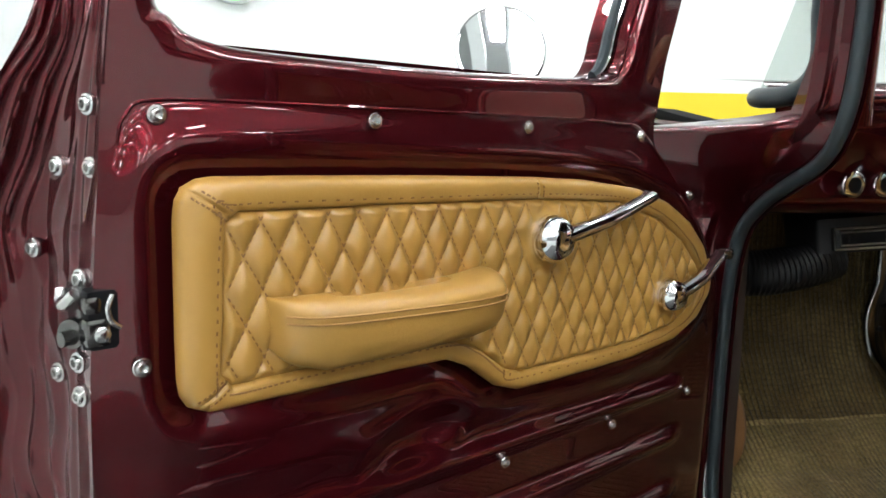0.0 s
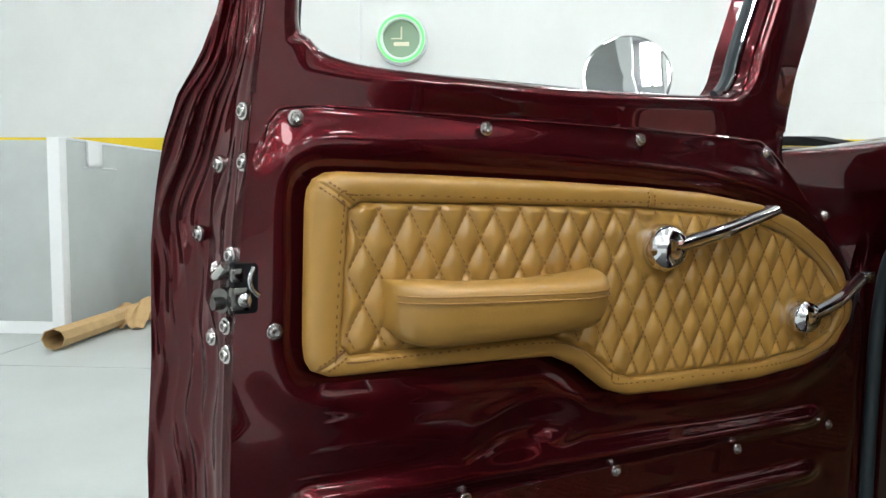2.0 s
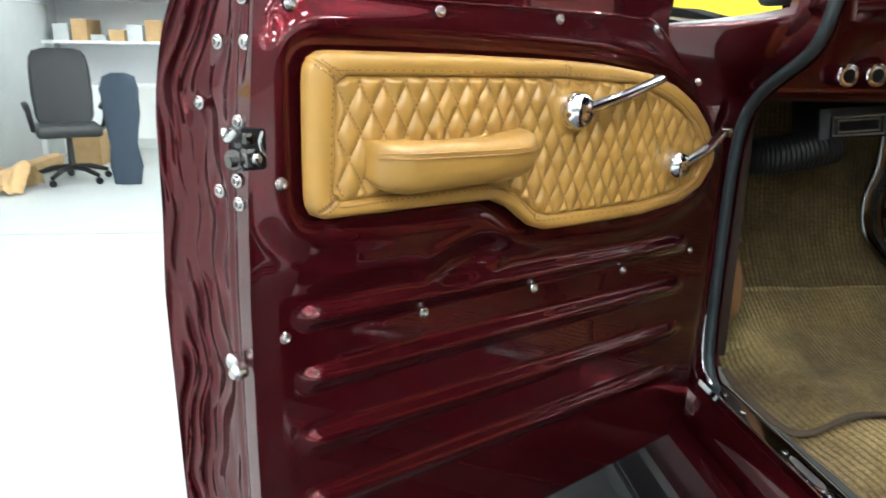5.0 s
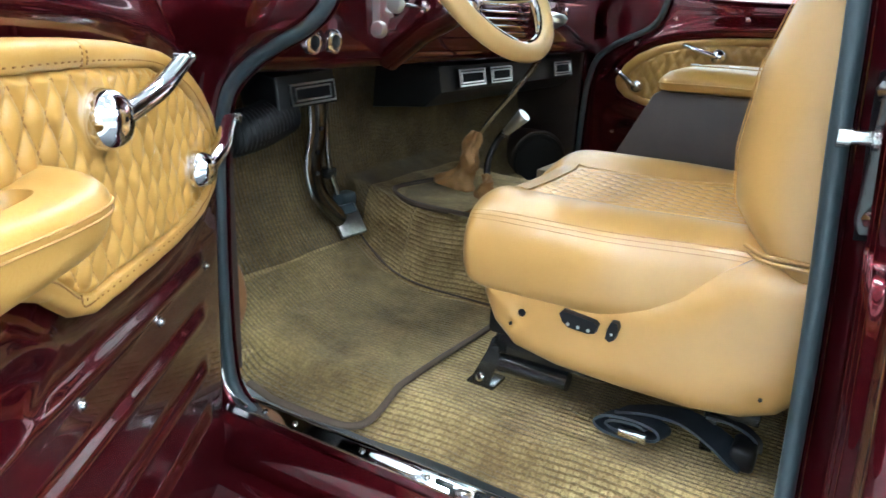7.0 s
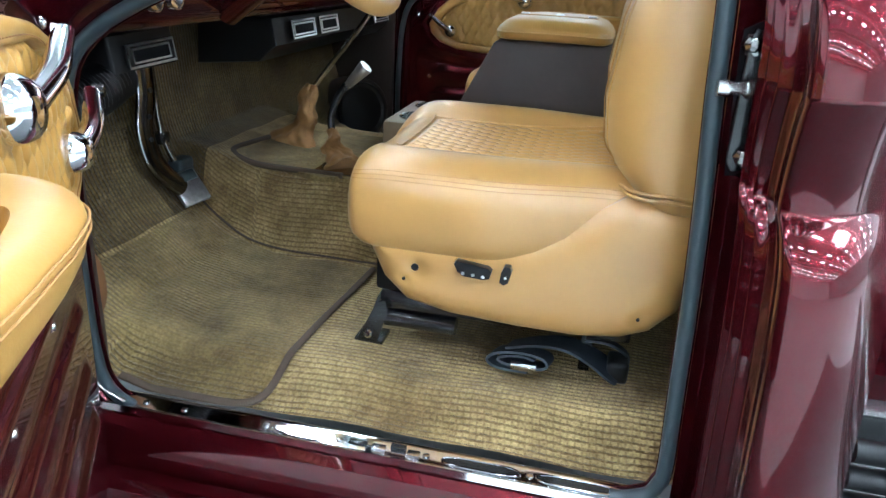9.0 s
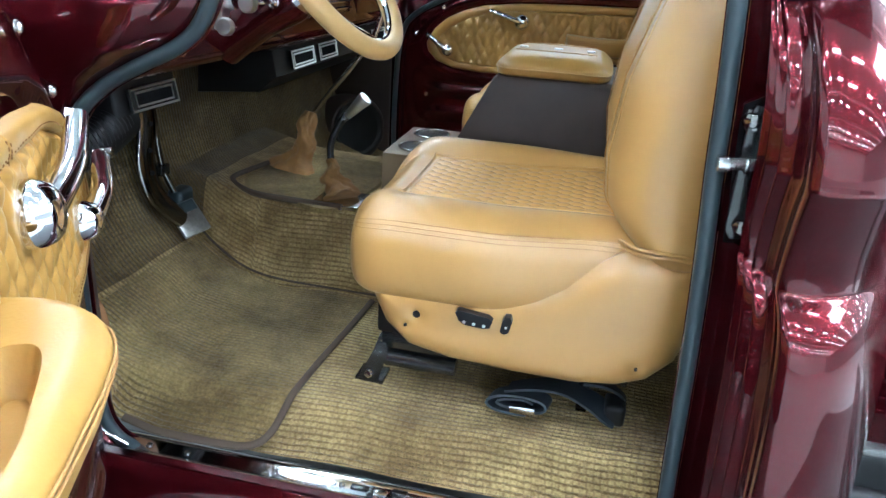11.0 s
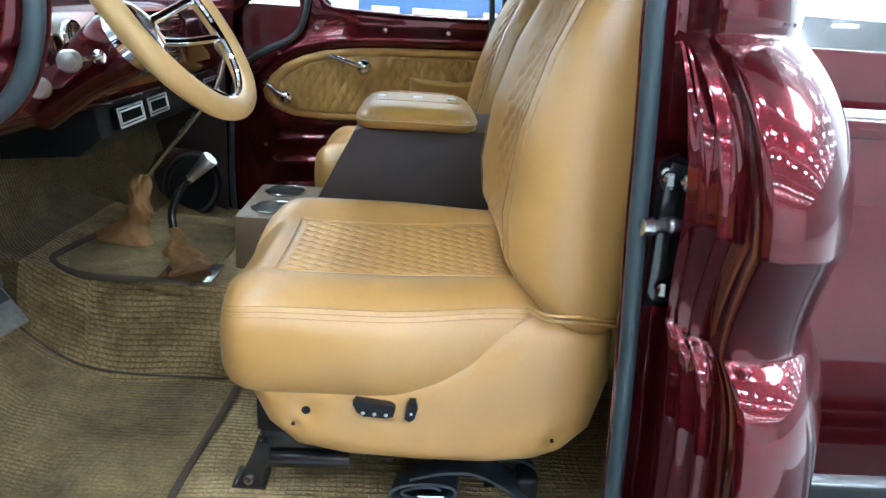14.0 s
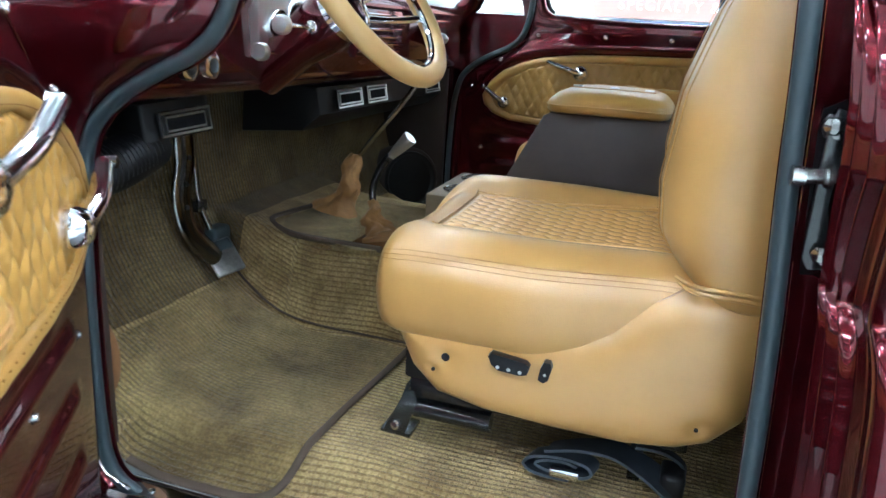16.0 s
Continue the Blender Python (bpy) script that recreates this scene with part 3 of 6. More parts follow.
PLATE = [(0.941, 0.95), (0.941, 1.08), (0.940, 1.165), (0.932, 1.193), (0.908, 1.204), (0.80, 1.2055), (0.50, 1.2035), (0.32, 1.200), (0.258, 1.188), (0.16, 1.108), (0.085, 1.025), (0.062, 0.93), (0.075, 0.84), (0.5, 0.83), (0.90, 0.84), (0.936, 0.87)]


def door_skin(parent, P, nu, nv):
    """The pressed inner skin below the window, with ribs, the raised plate and the well of the door card."""
    zz = np.linspace(0.40, SPLIT, nv)
    v = np.linspace(0, 1, nu)
    f = np.array([lerp(FRONT, z) for z in zz])
    l = np.array([lerp(LATCH, z) for z in zz])
    S = f[None] + (l - f)[None] * v[:, None]
    Z = np.repeat(zz[None], nu, 0)
    D = np.zeros(S.shape)
    for za, zb in RIBS:
        zc = zb + (za - zb) * (S - 0.125) / 0.787
        w = smooth(0.105, 0.16, S) * (1 - smooth(0.900, 0.918, S))
        x = np.abs(Z - zc) / 0.0135
        D += 0.0135 * w * np.where(x < 1, np.cos(x * math.pi / 2) ** 0.7, 0)
    plate_out = [(p.x, p.y) for p in curve([Vector((a, b, 0)) for a, b in PLATE], 160, closed=True)]
    dp = far_from(plate_out, S, Z)
    inp = inside(plate_out, S, Z)
    D += np.where(inp, 0.004 * smooth(0.0, 0.018, dp), 0) * smooth(0.845, 0.90, Z)
    # soft hollows pressed below the card
    D += 0.010 * np.exp(-(((S - 0.76) / 0.16) ** 2 + ((Z - 0.895) / 0.035) ** 2)) - 0.006 * np.exp(-(((S - 0.47) / 0.10) ** 2 + ((Z - 0.862) / 0.022) ** 2))
    hollow = ((S - 0.655 + 0.4 * (Z - 0.865)) / 0.050) ** 2 + ((Z - 0.866) / 0.024) ** 2
    D += -0.016 * np.exp(-hollow ** 1.6) + 0.004 * np.exp(-((np.sqrt(hollow) - 1.5) / 0.35) ** 2)
    dc = far_from(PANEL, S, Z)
    inc = inside(PANEL, S, Z)
    D += 0.009 * np.exp(-((dc - 0.026) / 0.018) ** 2) * np.where(inc, 0.3, 1.0) * smooth(0.80, 0.86, Z)
    D -= 0.003 * smooth(0.945, 0.975, S + 0.01) ** 2 + 0.003 * (1 - smooth(0.0, 0.02, S - f[None])) ** 2
    for _ in range(5):
        D[1:-1] = (D[:-2] + 2 * D[1:-1] + D[2:]) / 4
        D[:, 1:-1] = (D[:, :-2] + 2 * D[:, 1:-1] + D[:, 2:]) / 4
    arr = np.array([[P(S[i, j], 0.006 + D[i, j], Z[i, j]) for j in range(nv)] for i in range(nu)])
    ridge = [p for p in curve([Vector((a, b, 0)) for a, b in PLATE], 320, closed=True)]
    ridge = ridge[6:230]
    part("plate_edge", tube([P(p.x, 0.0065, p.y) for p in ridge if p.y > 0.93], 0.0015, 6), PAINT, parent)
    part("inner_skin", grid_mesh(arr[..., 0], arr[..., 1], arr[..., 2]), PAINT, parent, "glossy maroon painted steel with pressed ribs", angle=80)


def window_frame(parent, P, ring_n=110):
    """The upper frame round the open window, one smooth skin with the panel below, and a dark channel inside it."""
    hole = curve([Vector((a, b, 0)) for a, b in HOLE], ring_n * 2, closed=True)
    c = Vector((0.57, 1.42, 0))
    out = [Vector((lerp(FRONT, z) + 0.001, z, 0)) for z in np.linspace(1.69, SPLIT, 24)] + [Vector((x, SPLIT, 0)) for x in np.linspace(lerp(FRONT, SPLIT), lerp(LATCH, SPLIT), 30)[1:-1]] + [Vector((lerp(LATCH, z) - 0.002, z, 0)) for z in np.linspace(SPLIT, 1.69, 24)]
    def rim_of(p):
        d = p - c
        best = None
        for a, b in zip(out, out[1:] + out[:1]):
            e = b - a
            den = d.x * e.y - d.y * e.x
            if abs(den) < 1e-9:
                continue
            t = ((a.x - c.x) * e.y - (a.y - c.y) * e.x) / den
            u = ((a.x - c.x) * d.y - (a.y - c.y) * d.x) / den
            if t > 0 and -1e-6 <= u <= 1 + 1e-6 and (best is None or t > best):
                best = t
        return c + d * (best or 1.1)
    rings = []
    for p in hole:
        r = rim_of(p)
        L = max((r - p).length, 0.012)
        low = 1.0 if r.y < SPLIT + 1e-4 else 0.0
        end = 0.006
        ring = [P(p.x, -0.075, p.y), P(p.x, -0.030, p.y), P(p.x, -0.014, p.y)]
        for dist, d in ((0.0018, -0.0065), (0.0045, -0.0012), (0.009, 0.003), (0.016, 0.0055)):
            q = p.lerp(r, min(dist, L * 0.6 * dist / 0.016) / L)
            ring.append(P(q.x, d, q.y))
        for t in (0.55, 0.75, 0.9, 1.0):
            q = p.lerp(r, t)
            ring.append(P(q.x, 0.006 + (end - 0.006) * t ** 6, q.y))
        if low < 0.5:
            ring += [P(r.x, -0.03, r.y), P(r.x, -0.075, r.y)]
        else:
            ring += [P(r.x, -0.002, r.y), P(r.x, -0.006, r.y)]
        rings.append(ring)
    rings.append(rings[0])
    part("window_frame", loft(rings, cap=False, closed=False), PAINT, parent, "maroon painted window frame", angle=60)
    chan = [P(p.x * 0.988 + 0.57 * 0.012, -0.040, p.y) for p in hole if p.y > 1.262]
    part("glass_channel", tube(chan, 0.007, 8), RUBBER, parent, "black rubber glass channel")
    chan = [P(p.x * 0.990 + 0.57 * 0.010, -0.028, p.y) for p in hole if p.y > 1.262]
    part("channel_trim", tube(chan, 0.0025, 6), CHROME, parent)


def driver_door():
    door = tagged(new("driver_door"), "open maroon truck door with a quilted tan leather card", "door")
    door.matrix_basis = pose(1.2335, -0.534, 0, 0, 0, 122)
    P = lambda s, d, z: Vector((s, d, z))
    door_skin(door, P, 250, 290)
    holes = [(0.485, 1.066, 0.0300), (0.228, 0.966, 0.0250)]
    quilted_panel(door, P, 520, 190, holes)
    stitches(door, P, holes)
    window_frame(door, P)
    armrest(door, P)
    crank(door, P, (0.485, 1.066), (0.318, 1.108), 0.027, "window_crank", 0.036)
    crank(door, P, (0.228, 0.966), (0.118, 1.016), 0.026, "door_pull", 0.032)
    for s, d, z in ((0.912, 0.013, 1.193), (0.713, 0.017, 1.193), (0.501, 0.017, 1.191), (0.276, 0.016, 1.184), (0.935, 0.0195, 1.002), (0.149, 0.019, 1.099), (0.099, 0.006, 0.787),
                    (0.933, 0.006, 0.813), (0.727, 0.006, 0.800), (0.515, 0.006, 0.793), (0.298, 0.006, 0.783)):
        screw(door, P, s, d, z)
    # shut face: rolled flanges between the inner and the outer skin
    BEND = [(0, 0), (0.2, 0.04), (0.49, 0.12), (0.70, 0.22), (0.80, 0.34), (0.90, 0.60), (1, 1)]
    def edge(u, z):
        l, so, do = lerp(LATCH, z) - 0.002, lerp(OUTER_S, z), lerp(OUTER_D, z)
        g = lerp(BEND, u)
        k = (lerp(BEND, min(1, u + 0.06)) - lerp(BEND, max(0, u - 0.06))) / (min(1, u + 0.06) - max(0, u - 0.06)) * (so - l) / do
        v = 0.45 * u + 0.55 * g
        on = float(smooth(0.20, 0.27, v)) * float(1 - smooth(0.95, 1.0, v))
        phase = 5.6 * v + 0.75 * math.sin((z - 0.60) * 9.5) + 0.30 * math.sin(z * 27) + 0.15 * math.sin(z * 61)
        deep = 0.0040 + 0.0022 * math.sin(z * 13 + 7 * v)
        fold = (0.5 * deep - deep * abs(math.sin(math.pi * phase)) ** 0.75 + 0.0018 * math.sin(z * 34 + 15 * v)) * on
        dent = -0.004 * math.exp(-((u - 0.17) / 0.05) ** 2) * float(smooth(1.10, 1.16, z)) - 0.003 * math.exp(-((u - 0.30) / 0.05) ** 2)
        h = math.hypot(1, k)
        return P(l + (so - l) * g + fold / h + dent, -do * u + fold * k / h, z)
    part("shut_face", sheet(190, 240, lambda i, j: edge(i, 0.40 + 1.24 * j)), PAINT, door, "maroon painted door edge with rolled flanges", angle=70)
    # outer skin and bottom
    def outer(i, j):
        z = 0.40 + j * 0.86
        s0, s1 = lerp(FRONT, z) - 0.01, lerp(OUTER_S, z)
        return P(s0 + (s1 - s0) * i, -lerp(OUTER_D, z) - 0.001, z)
    part("outer_skin", sheet(30, 60, outer), PAINT, door)
    part("bottom_edge", box(0.045, 0.985, -0.12, 0.004, 0.394, 0.402), PAINT, door)
    rings = []
    for z in np.linspace(0.40, 1.66, 90):
        f = lerp(FRONT, z) + 0.002
        rings.append([P(f + a, b, z) for a, b in ((0.0, 0.004), (-0.003, 0.001), (-0.005, -0.010), (-0.005, -0.04), (-0.005, -0.12 if z < 1.2 else -0.07))])
    part("hinge_face", loft(rings, closed=False), PAINT, door, angle=60)
    # latch
    latch = part("latch", box(0.958, 0.9705, -0.040, -0.002, 1.016, 1.064, 0.003), BLACK_PAINT, door, "greasy steel rotary latch")
    part("claw", revolve([(0.004, -0.006), (0.0115, -0.006), (0.0125, -0.001), (0.0115, 0.004), (0.006, 0.005), (0.004, 0.005)], axis_pose((0.972, -0.016, 1.028), (1, 0.7, 0)), 18), DARK_CHROME, latch)
    part("claw", tube(curve([(0.974, -0.036, 1.058), (0.977, -0.026, 1.050), (0.977, -0.014, 1.052), (0.972, -0.006, 1.060)], 12), 0.005, 10), STEEL, latch)
    part("claw_pin", tube([(0.968, -0.014, 1.026), (0.983, -0.010, 1.026)], 0.006, 10), DARK_CHROME, latch)
    part("notch", box(0.930, 0.9690, -0.012, 0.0112, 1.018, 1.064, 0.004), DARK, latch)
    part("cam_plate", box(0.953, 0.9712, -0.010, 0.0126, 1.021, 1.043, 0.004), DARK_CHROME, latch, "greasy steel cam plate")
    part("cam_plate", box(0.958, 0.9708, -0.010, 0.0122, 1.046, 1.060, 0.004), DARK_CHROME, latch, "greasy steel cam plate")
    part("cam_pin", revolve([(0.0060, 0.0), (0.0060, 0.0030), (0.0045, 0.0042), (0.0005, 0.0044)], axis_pose((0.960, 0.0122, 1.031), (0, 1, 0)), 16), STEEL, latch)
    part("spring_arm", tube(curve([(0.951, 0.0118, 1.060), (0.955, 0.0130, 1.050), (0.953, 0.0132, 1.040), (0.947, 0.0125, 1.034)], 12), 0.0022, 8), STEEL, latch)
    for d, z in ((0.066, 0.985), (0.018, 0.977), (0.097, 1.085), (0.018, 1.153), (0.066, 1.153), (0.022, 1.20), (0.022, 1.068), (0.022, 1.003)):
        e = edge(d / lerp(OUTER_D, z), z)
        screw(door, P, e.x + 0.002, e.y, e.z, 0.0085, (1, 0.3, 0))
    b = part("bumper", revolve([(0.012, -0.004), (0.012, 0.004), (0.007, 0.008), (0.001, 0.009)], axis_pose((0.984, -0.030, 0.783), (1, 0.3, 0)), 16), STEEL, door)
    part("bumper", revolve([(0.010, -0.004), (0.010, 0.008), (0.006, 0.013), (0.001, 0.014)], axis_pose((0.984, -0.012, 0.778), (1, 0.3, 0)), 16), STEEL, door)
    # round mirror outside the window
    m = axis_pose((0.305, -0.22, 1.313), (0.62, 0.74, 0.26))
    mir = part("side_mirror", revolve([(0.001, -0.03), (0.04, -0.024), (0.066, -0.010), (0.070, 0.0), (0.068, 0.004), (0.065, 0.0035)], m, 40), CHROME, door, "round chrome side mirror")
    part("mirror_glass", revolve([(0.0655, 0.002), (0.0655, 0.0036), (0.001, 0.004)], m, 40), MIRROR, mir)
    part("mirror_arm", tube(curve([m @ Vector((0, 0, -0.02)), (0.30, -0.20, 1.24), (0.30, -0.125, 1.205)], 14), 0.006, 10), CHROME, mir)
    return door


driver_door()


def passenger_door():
    door = thing("passenger_door", (1.24, -2.315, 0.40), "closed maroon truck door with a quilted tan leather card", "door")
    P = lambda s, d, z: Vector((1.24 - s, -2.325 + d, z))
    door_skin(door, P, 110, 130)
    quilted_panel(door, P, 260, 90, [(0.435, 1.072, 0.0315), (0.180, 0.958, 0.0262)])
    window_frame(door, P)
    armrest(door, P)
    crank(door, P, (0.435, 1.072), (0.325, 1.103), 0.028, "window_crank", 0.03)
    crank(door, P, (0.180, 0.958), (0.108, 1.006), 0.028, "door_pull", 0.030)
    for s, d, z in ((0.912, 0.011, 1.195), (0.713, 0.016, 1.195), (0.501, 0.016, 1.193), (0.274, 0.014, 1.186), (0.149, 0.014, 1.099), (0.099, 0.006, 0.787), (0.298, 0.006, 0.783)):
        screw(door, P, s, d, z)
    part("outer_skin", sheet(20, 20, lambda i, j: P(0.03 + 0.97 * i, -0.13, 0.40 + 0.85 * j)), PAINT, door)
    hold(door)


passenger_door()


# ---- the cab ----
OPEN = [(0.345, 0.545), (0.350, 0.66), (0.356, 0.80), (0.364, 0.93), (0.374, 1.06), (0.380, 1.16), (0.388, 1.26), (0.40, 1.40), (0.44, 1.57), (0.52, 1.63), (0.72, 1.645), (0.90, 1.62), (0.965, 1.54),
        (0.985, 1.40), (0.992, 1.29), (1.002, 1.222), (1.024, 1.173), (1.061, 1.141), (1.112, 1.116), (1.175, 1.080), (1.224, 1.030), (1.246, 0.945), (1.253, 0.84), (1.256, 0.70), (1.253, 0.57),
        (1.238, 0.505), (1.195, 0.475), (1.12, 0.468), (0.80, 0.470), (0.45, 0.476), (0.37, 0.490), (0.350, 0.515)]


def gasket_start(line):
    """Where the windscreen rubber turns from upright to its lower run."""
    return next(k for k, p in enumerate(line) if p.z < 1.26)


def cab():
    truck = thing("pickup_truck", (0.8, -1.43, 0.35), "deep maroon classic pickup truck, its cab seen through the open door", "truck")
    # door opening seal
    ring = curve([Vector((x, -0.556, z)) for x, z in OPEN], 300, closed=True)
    sill = [k for k, p in enumerate(ring) if p.z < 0.482 and 0.42 < p.x < 1.17]
    part("door_seal", tube(ring[sill[-1] + 1:] + ring[:sill[0]], 0.0105, 12, up=(0, 1, 0)), RUBBER, truck, "thick black rubber door seal")
    c = Vector((0.78, -0.556, 1.0))
    # jamb: steps out from the seal all round, then runs to the outer body
    n = len(ring)
    rings = []
    for k, p in enumerate(ring):
        t = (ring[(k + 2) % n] - ring[k - 2]).normalized()
        o = Vector((t.z, 0, -t.x))
        if o.dot(p - c) < 0:
            o = -o
        w = 0.42 if o.x < -0.7 else 1.0
        rings.append([p - o * 0.010 + Vector((0, -0.014, 0)), p - o * 0.010 + Vector((0, -0.012, 0)), p + o * 0.010 * w + Vector((0, -0.006, 0)), p + o * 0.022 * w + Vector((0, -0.004, 0)), p + o * 0.028 * w + Vector((0, 0.006 * w - 0.006 * (1 - w), 0)), p + o * 0.034 * w + Vector((0, 0.028 * (w > 0.9) - 0.010 * (w < 0.9), 0)), p + o * 0.040 * w + Vector((0, 0.034 * (w > 0.9) - 0.030 * (w < 0.9), 0))])
    rings.append(rings[0])
    part("door_frame", loft(rings, cap=False, closed=False), PAINT, truck, "maroon painted door frame", angle=60)
    # hinge pillar and cowl side, forward of the seal
    idx = [k for k in range(n) if ring[k].x > 0.93 and 0.478 < ring[k].z < 1.62]
    idx.sort(key=lambda k: -ring[k].z)
    rows = []
    for k in idx:
        p = ring[k]
        x1 = lerp([(0.4, 1.36), (1.05, 1.36), (1.12, 1.36), (1.205, 1.34), (1.222, 1.09), (1.30, 1.052), (1.45, 1.040), (1.65, 1.02)], p.z)
        reach = max(x1, p.x + 0.05) - p.x
        flare = float(smooth(1.03, 1.10, p.z) * (1 - smooth(1.195, 1.22, p.z)))
        rows.append([Vector((p.x + reach * u, -0.562 + 0.026 * smooth(0.0, 0.2, u) + flare * (0.30 * reach * u * smooth(0.0, 0.25, u) + 0.20 * max(0.0, p.z - 1.06) * u), p.z)) for u in (0.05, 0.12, 0.2, 0.3, 0.45, 0.6, 0.8, 1.0)])
    part("hinge_pillar", loft(rows, closed=False), PAINT, truck, "glossy maroon hinge pillar", angle=60)
    # sill: painted rocker and a bright worn step plate
    part("rocker", loft([[Vector((x, y, z)) for y, z in ((-0.56, 0.470), (-0.530, 0.472), (-0.516, 0.462), (-0.510, 0.44), (-0.506, 0.40), (-0.500, 0.34), (-0.52, 0.30), (-0.60, 0.30))] for x in (0.20, 0.6, 1.0, 1.34)], closed=False), PAINT, truck, "maroon rocker panel")
    part("rocker_ledge", loft([[Vector((x, y, z)) for y, z in ((-0.50, 0.395), (-0.47, 0.397), (-0.452, 0.392), (-0.448, 0.36), (-0.45, 0.30))] for x in (0.20, 0.6, 1.0, 1.34)], closed=False), PAINT, truck)
    step = part("step_plate", loft([[Vector((x, y, z)) for y, z in ((-0.625, 0.470), (-0.604, 0.480), (-0.600, 0.4885), (-0.596, 0.4895), (-0.590, 0.4880), (-0.570, 0.4825), (-0.566, 0.4855), (-0.560, 0.4865), (-0.556, 0.476))] for x in (0.36, 0.7, 1.0, 1.24)], closed=False), CHROME, truck, "polished steel step plate with oval slots", angle=40)
    step.location = (0, 0.022, -0.002)
    def slot(x0, x1, mat):
        pts = []
        for a in np.linspace(0, 2 * math.pi, 32, endpoint=False):
            ca, sa = math.cos(a), math.sin(a)
            pts.append(((x0 + x1) / 2 + math.copysign(abs(ca) ** 0.55, ca) * (x1 - x0) / 2, -0.580 + sa * 0.0080))
        part("slot", plate(pts, 0.0, 0.003, lambda a, b, c: Vector((a, b, 0.4838 - (b + 0.580) * 0.28 + c))), mat, step)
        part("slot_rim", tube([Vector((a, b, 0.4866 - (b + 0.580) * 0.28)) for a, b in pts], 0.0018, 6, closed=True), CHROME, step)
    for x0, x1, mt in ((0.40, 0.52, BLACK_PAINT), (0.545, 0.665, BLACK_PAINT), (0.84, 0.94, ALU)):
        slot(x0, x1, mt)
    for k, (x, y, w, h) in enumerate(((0.80, -0.582, 0.030, 0.010), (0.765, -0.577, 0.022, 0.012), (0.735, -0.584, 0.024, 0.010), (0.71, -0.579, 0.020, 0.014), (0.78, -0.574, 0.012, 0.006))):
        part("catch_piece", box(x - w / 2, x + w / 2, y - h / 2, y + h / 2, 0.483, 0.4885 + 0.002 * (k % 3), 0.001), STEEL if k % 2 else BLACK_PAINT, step)
    for x in (0.53, 0.69, 0.83, 0.955, 1.10, 1.17):
        part("rivet", revolve([(0.006, 0), (0.005, 0.003), (0.001, 0.004)], axis_pose((x, -0.581, 0.4845), (0, 0, 1)), 12), STEEL, step)
    # flat black plate paints the recess round the striker as if in shade
    part("recess", plate([(0.322, 0.966), (0.342, 0.964), (0.352, 0.98), (0.354, 1.05), (0.352, 1.135), (0.332, 1.146), (0.310, 1.130), (0.300, 1.09), (0.296, 1.06), (0.300, 1.02)], -0.5905, -0.5830, lambda a, b, c: Vector((a, c, b))), DARK, truck, "black plate for the shade in the striker recess")
    part("seal_clip", tube(curve([(1.262, -0.548, 0.62), (1.258, -0.546, 0.56), (1.243, -0.546, 0.51), (1.20, -0.546, 0.488)], 16), 0.004, 8, flat=0.4), CHROME, truck)
    # floor and toe board as one carpeted sheet with the tunnel in it
    path = curve([(0.10, 0.66, 0), (0.14, 0.575, 0), (0.21, 0.538, 0), (0.32, 0.531, 0), (0.45, 0.53, 0), (0.95, 0.53, 0), (1.18, 0.532, 0), (1.30, 0.560, 0), (1.40, 0.630, 0), (1.47, 0.73, 0), (1.505, 0.85, 0), (1.52, 1.0, 0), (1.53, 1.15, 0)], 120)
    ys = np.concatenate([np.linspace(-0.598, -0.72, 24), np.linspace(-0.73, -2.29, 180)])
    L = np.cumsum([0] + [(b - a).length for a, b in zip(path, path[1:])])
    X = np.zeros((len(path), len(ys)))
    Y, Z, U, V = X.copy(), X.copy(), X.copy(), X.copy()
    for i, p in enumerate(path):
        for j, y in enumerate(ys):
            side = smooth(-1.108, -1.190, y) * (1 - smooth(-1.66, -1.76, y))
            hump = 0.16 * side * smooth(0.30, 1.0, p.x) + 0.02 * side
            top = 0.532 + hump + 0.05 * smooth(1.25, 1.5, p.x) * side
            kick = -0.16 * smooth(-0.70, -0.596, y) * (p.x < 1.26) + 0.03 * smooth(-2.27, -2.29, y)
            z = max(p.y, top) if p.x < 1.5 else p.y
            soft = 0.004 * math.sin(p.x * 23 + y * 9) + 0.003 * math.sin(p.x * 11 - y * 31)
            X[i, j], Y[i, j], Z[i, j] = p.x, y, z + kick * 0.3 + soft * 0.6
            U[i, j] = L[i]
            V[i, j] = V[i, j - 1] - math.hypot(Y[i, j] - Y[i, j - 1], Z[i, j] - Z[i, j - 1]) if j else y
    # split at the toe board, so the front piece takes the shaded colour
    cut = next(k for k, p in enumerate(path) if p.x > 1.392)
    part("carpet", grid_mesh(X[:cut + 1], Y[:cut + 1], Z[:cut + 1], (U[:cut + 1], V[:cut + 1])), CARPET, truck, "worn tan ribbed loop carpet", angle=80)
    part("shaded_toe_carpet", grid_mesh(X[cut:], Y[cut:], Z[cut:], (U[cut:], V[cut:])), SHADED_TOE_CARPET, truck, "brown ribbed carpet on the toe board, shade put into its colour", angle=80)
    part("floor_pan", box(0.10, 1.50, -2.32, -0.78, 0.42, 0.515), BLACK_PAINT, truck)
    # firewall, dash, roof, rear wall, far side
    part("firewall", box(1.545, 1.57, -2.36, -0.50, 0.40, 1.22), BLACK_PAINT, truck)
    part("kick_panel", box(1.262, 1.545, -0.60, -0.570, 0.50, 1.16, 0.005), DARK_VINYL, truck)
    part("kick_panel", box(1.27, 1.545, -2.30, -2.275, 0.50, 1.16, 0.005), DARK_VINYL, truck)
    dash = []
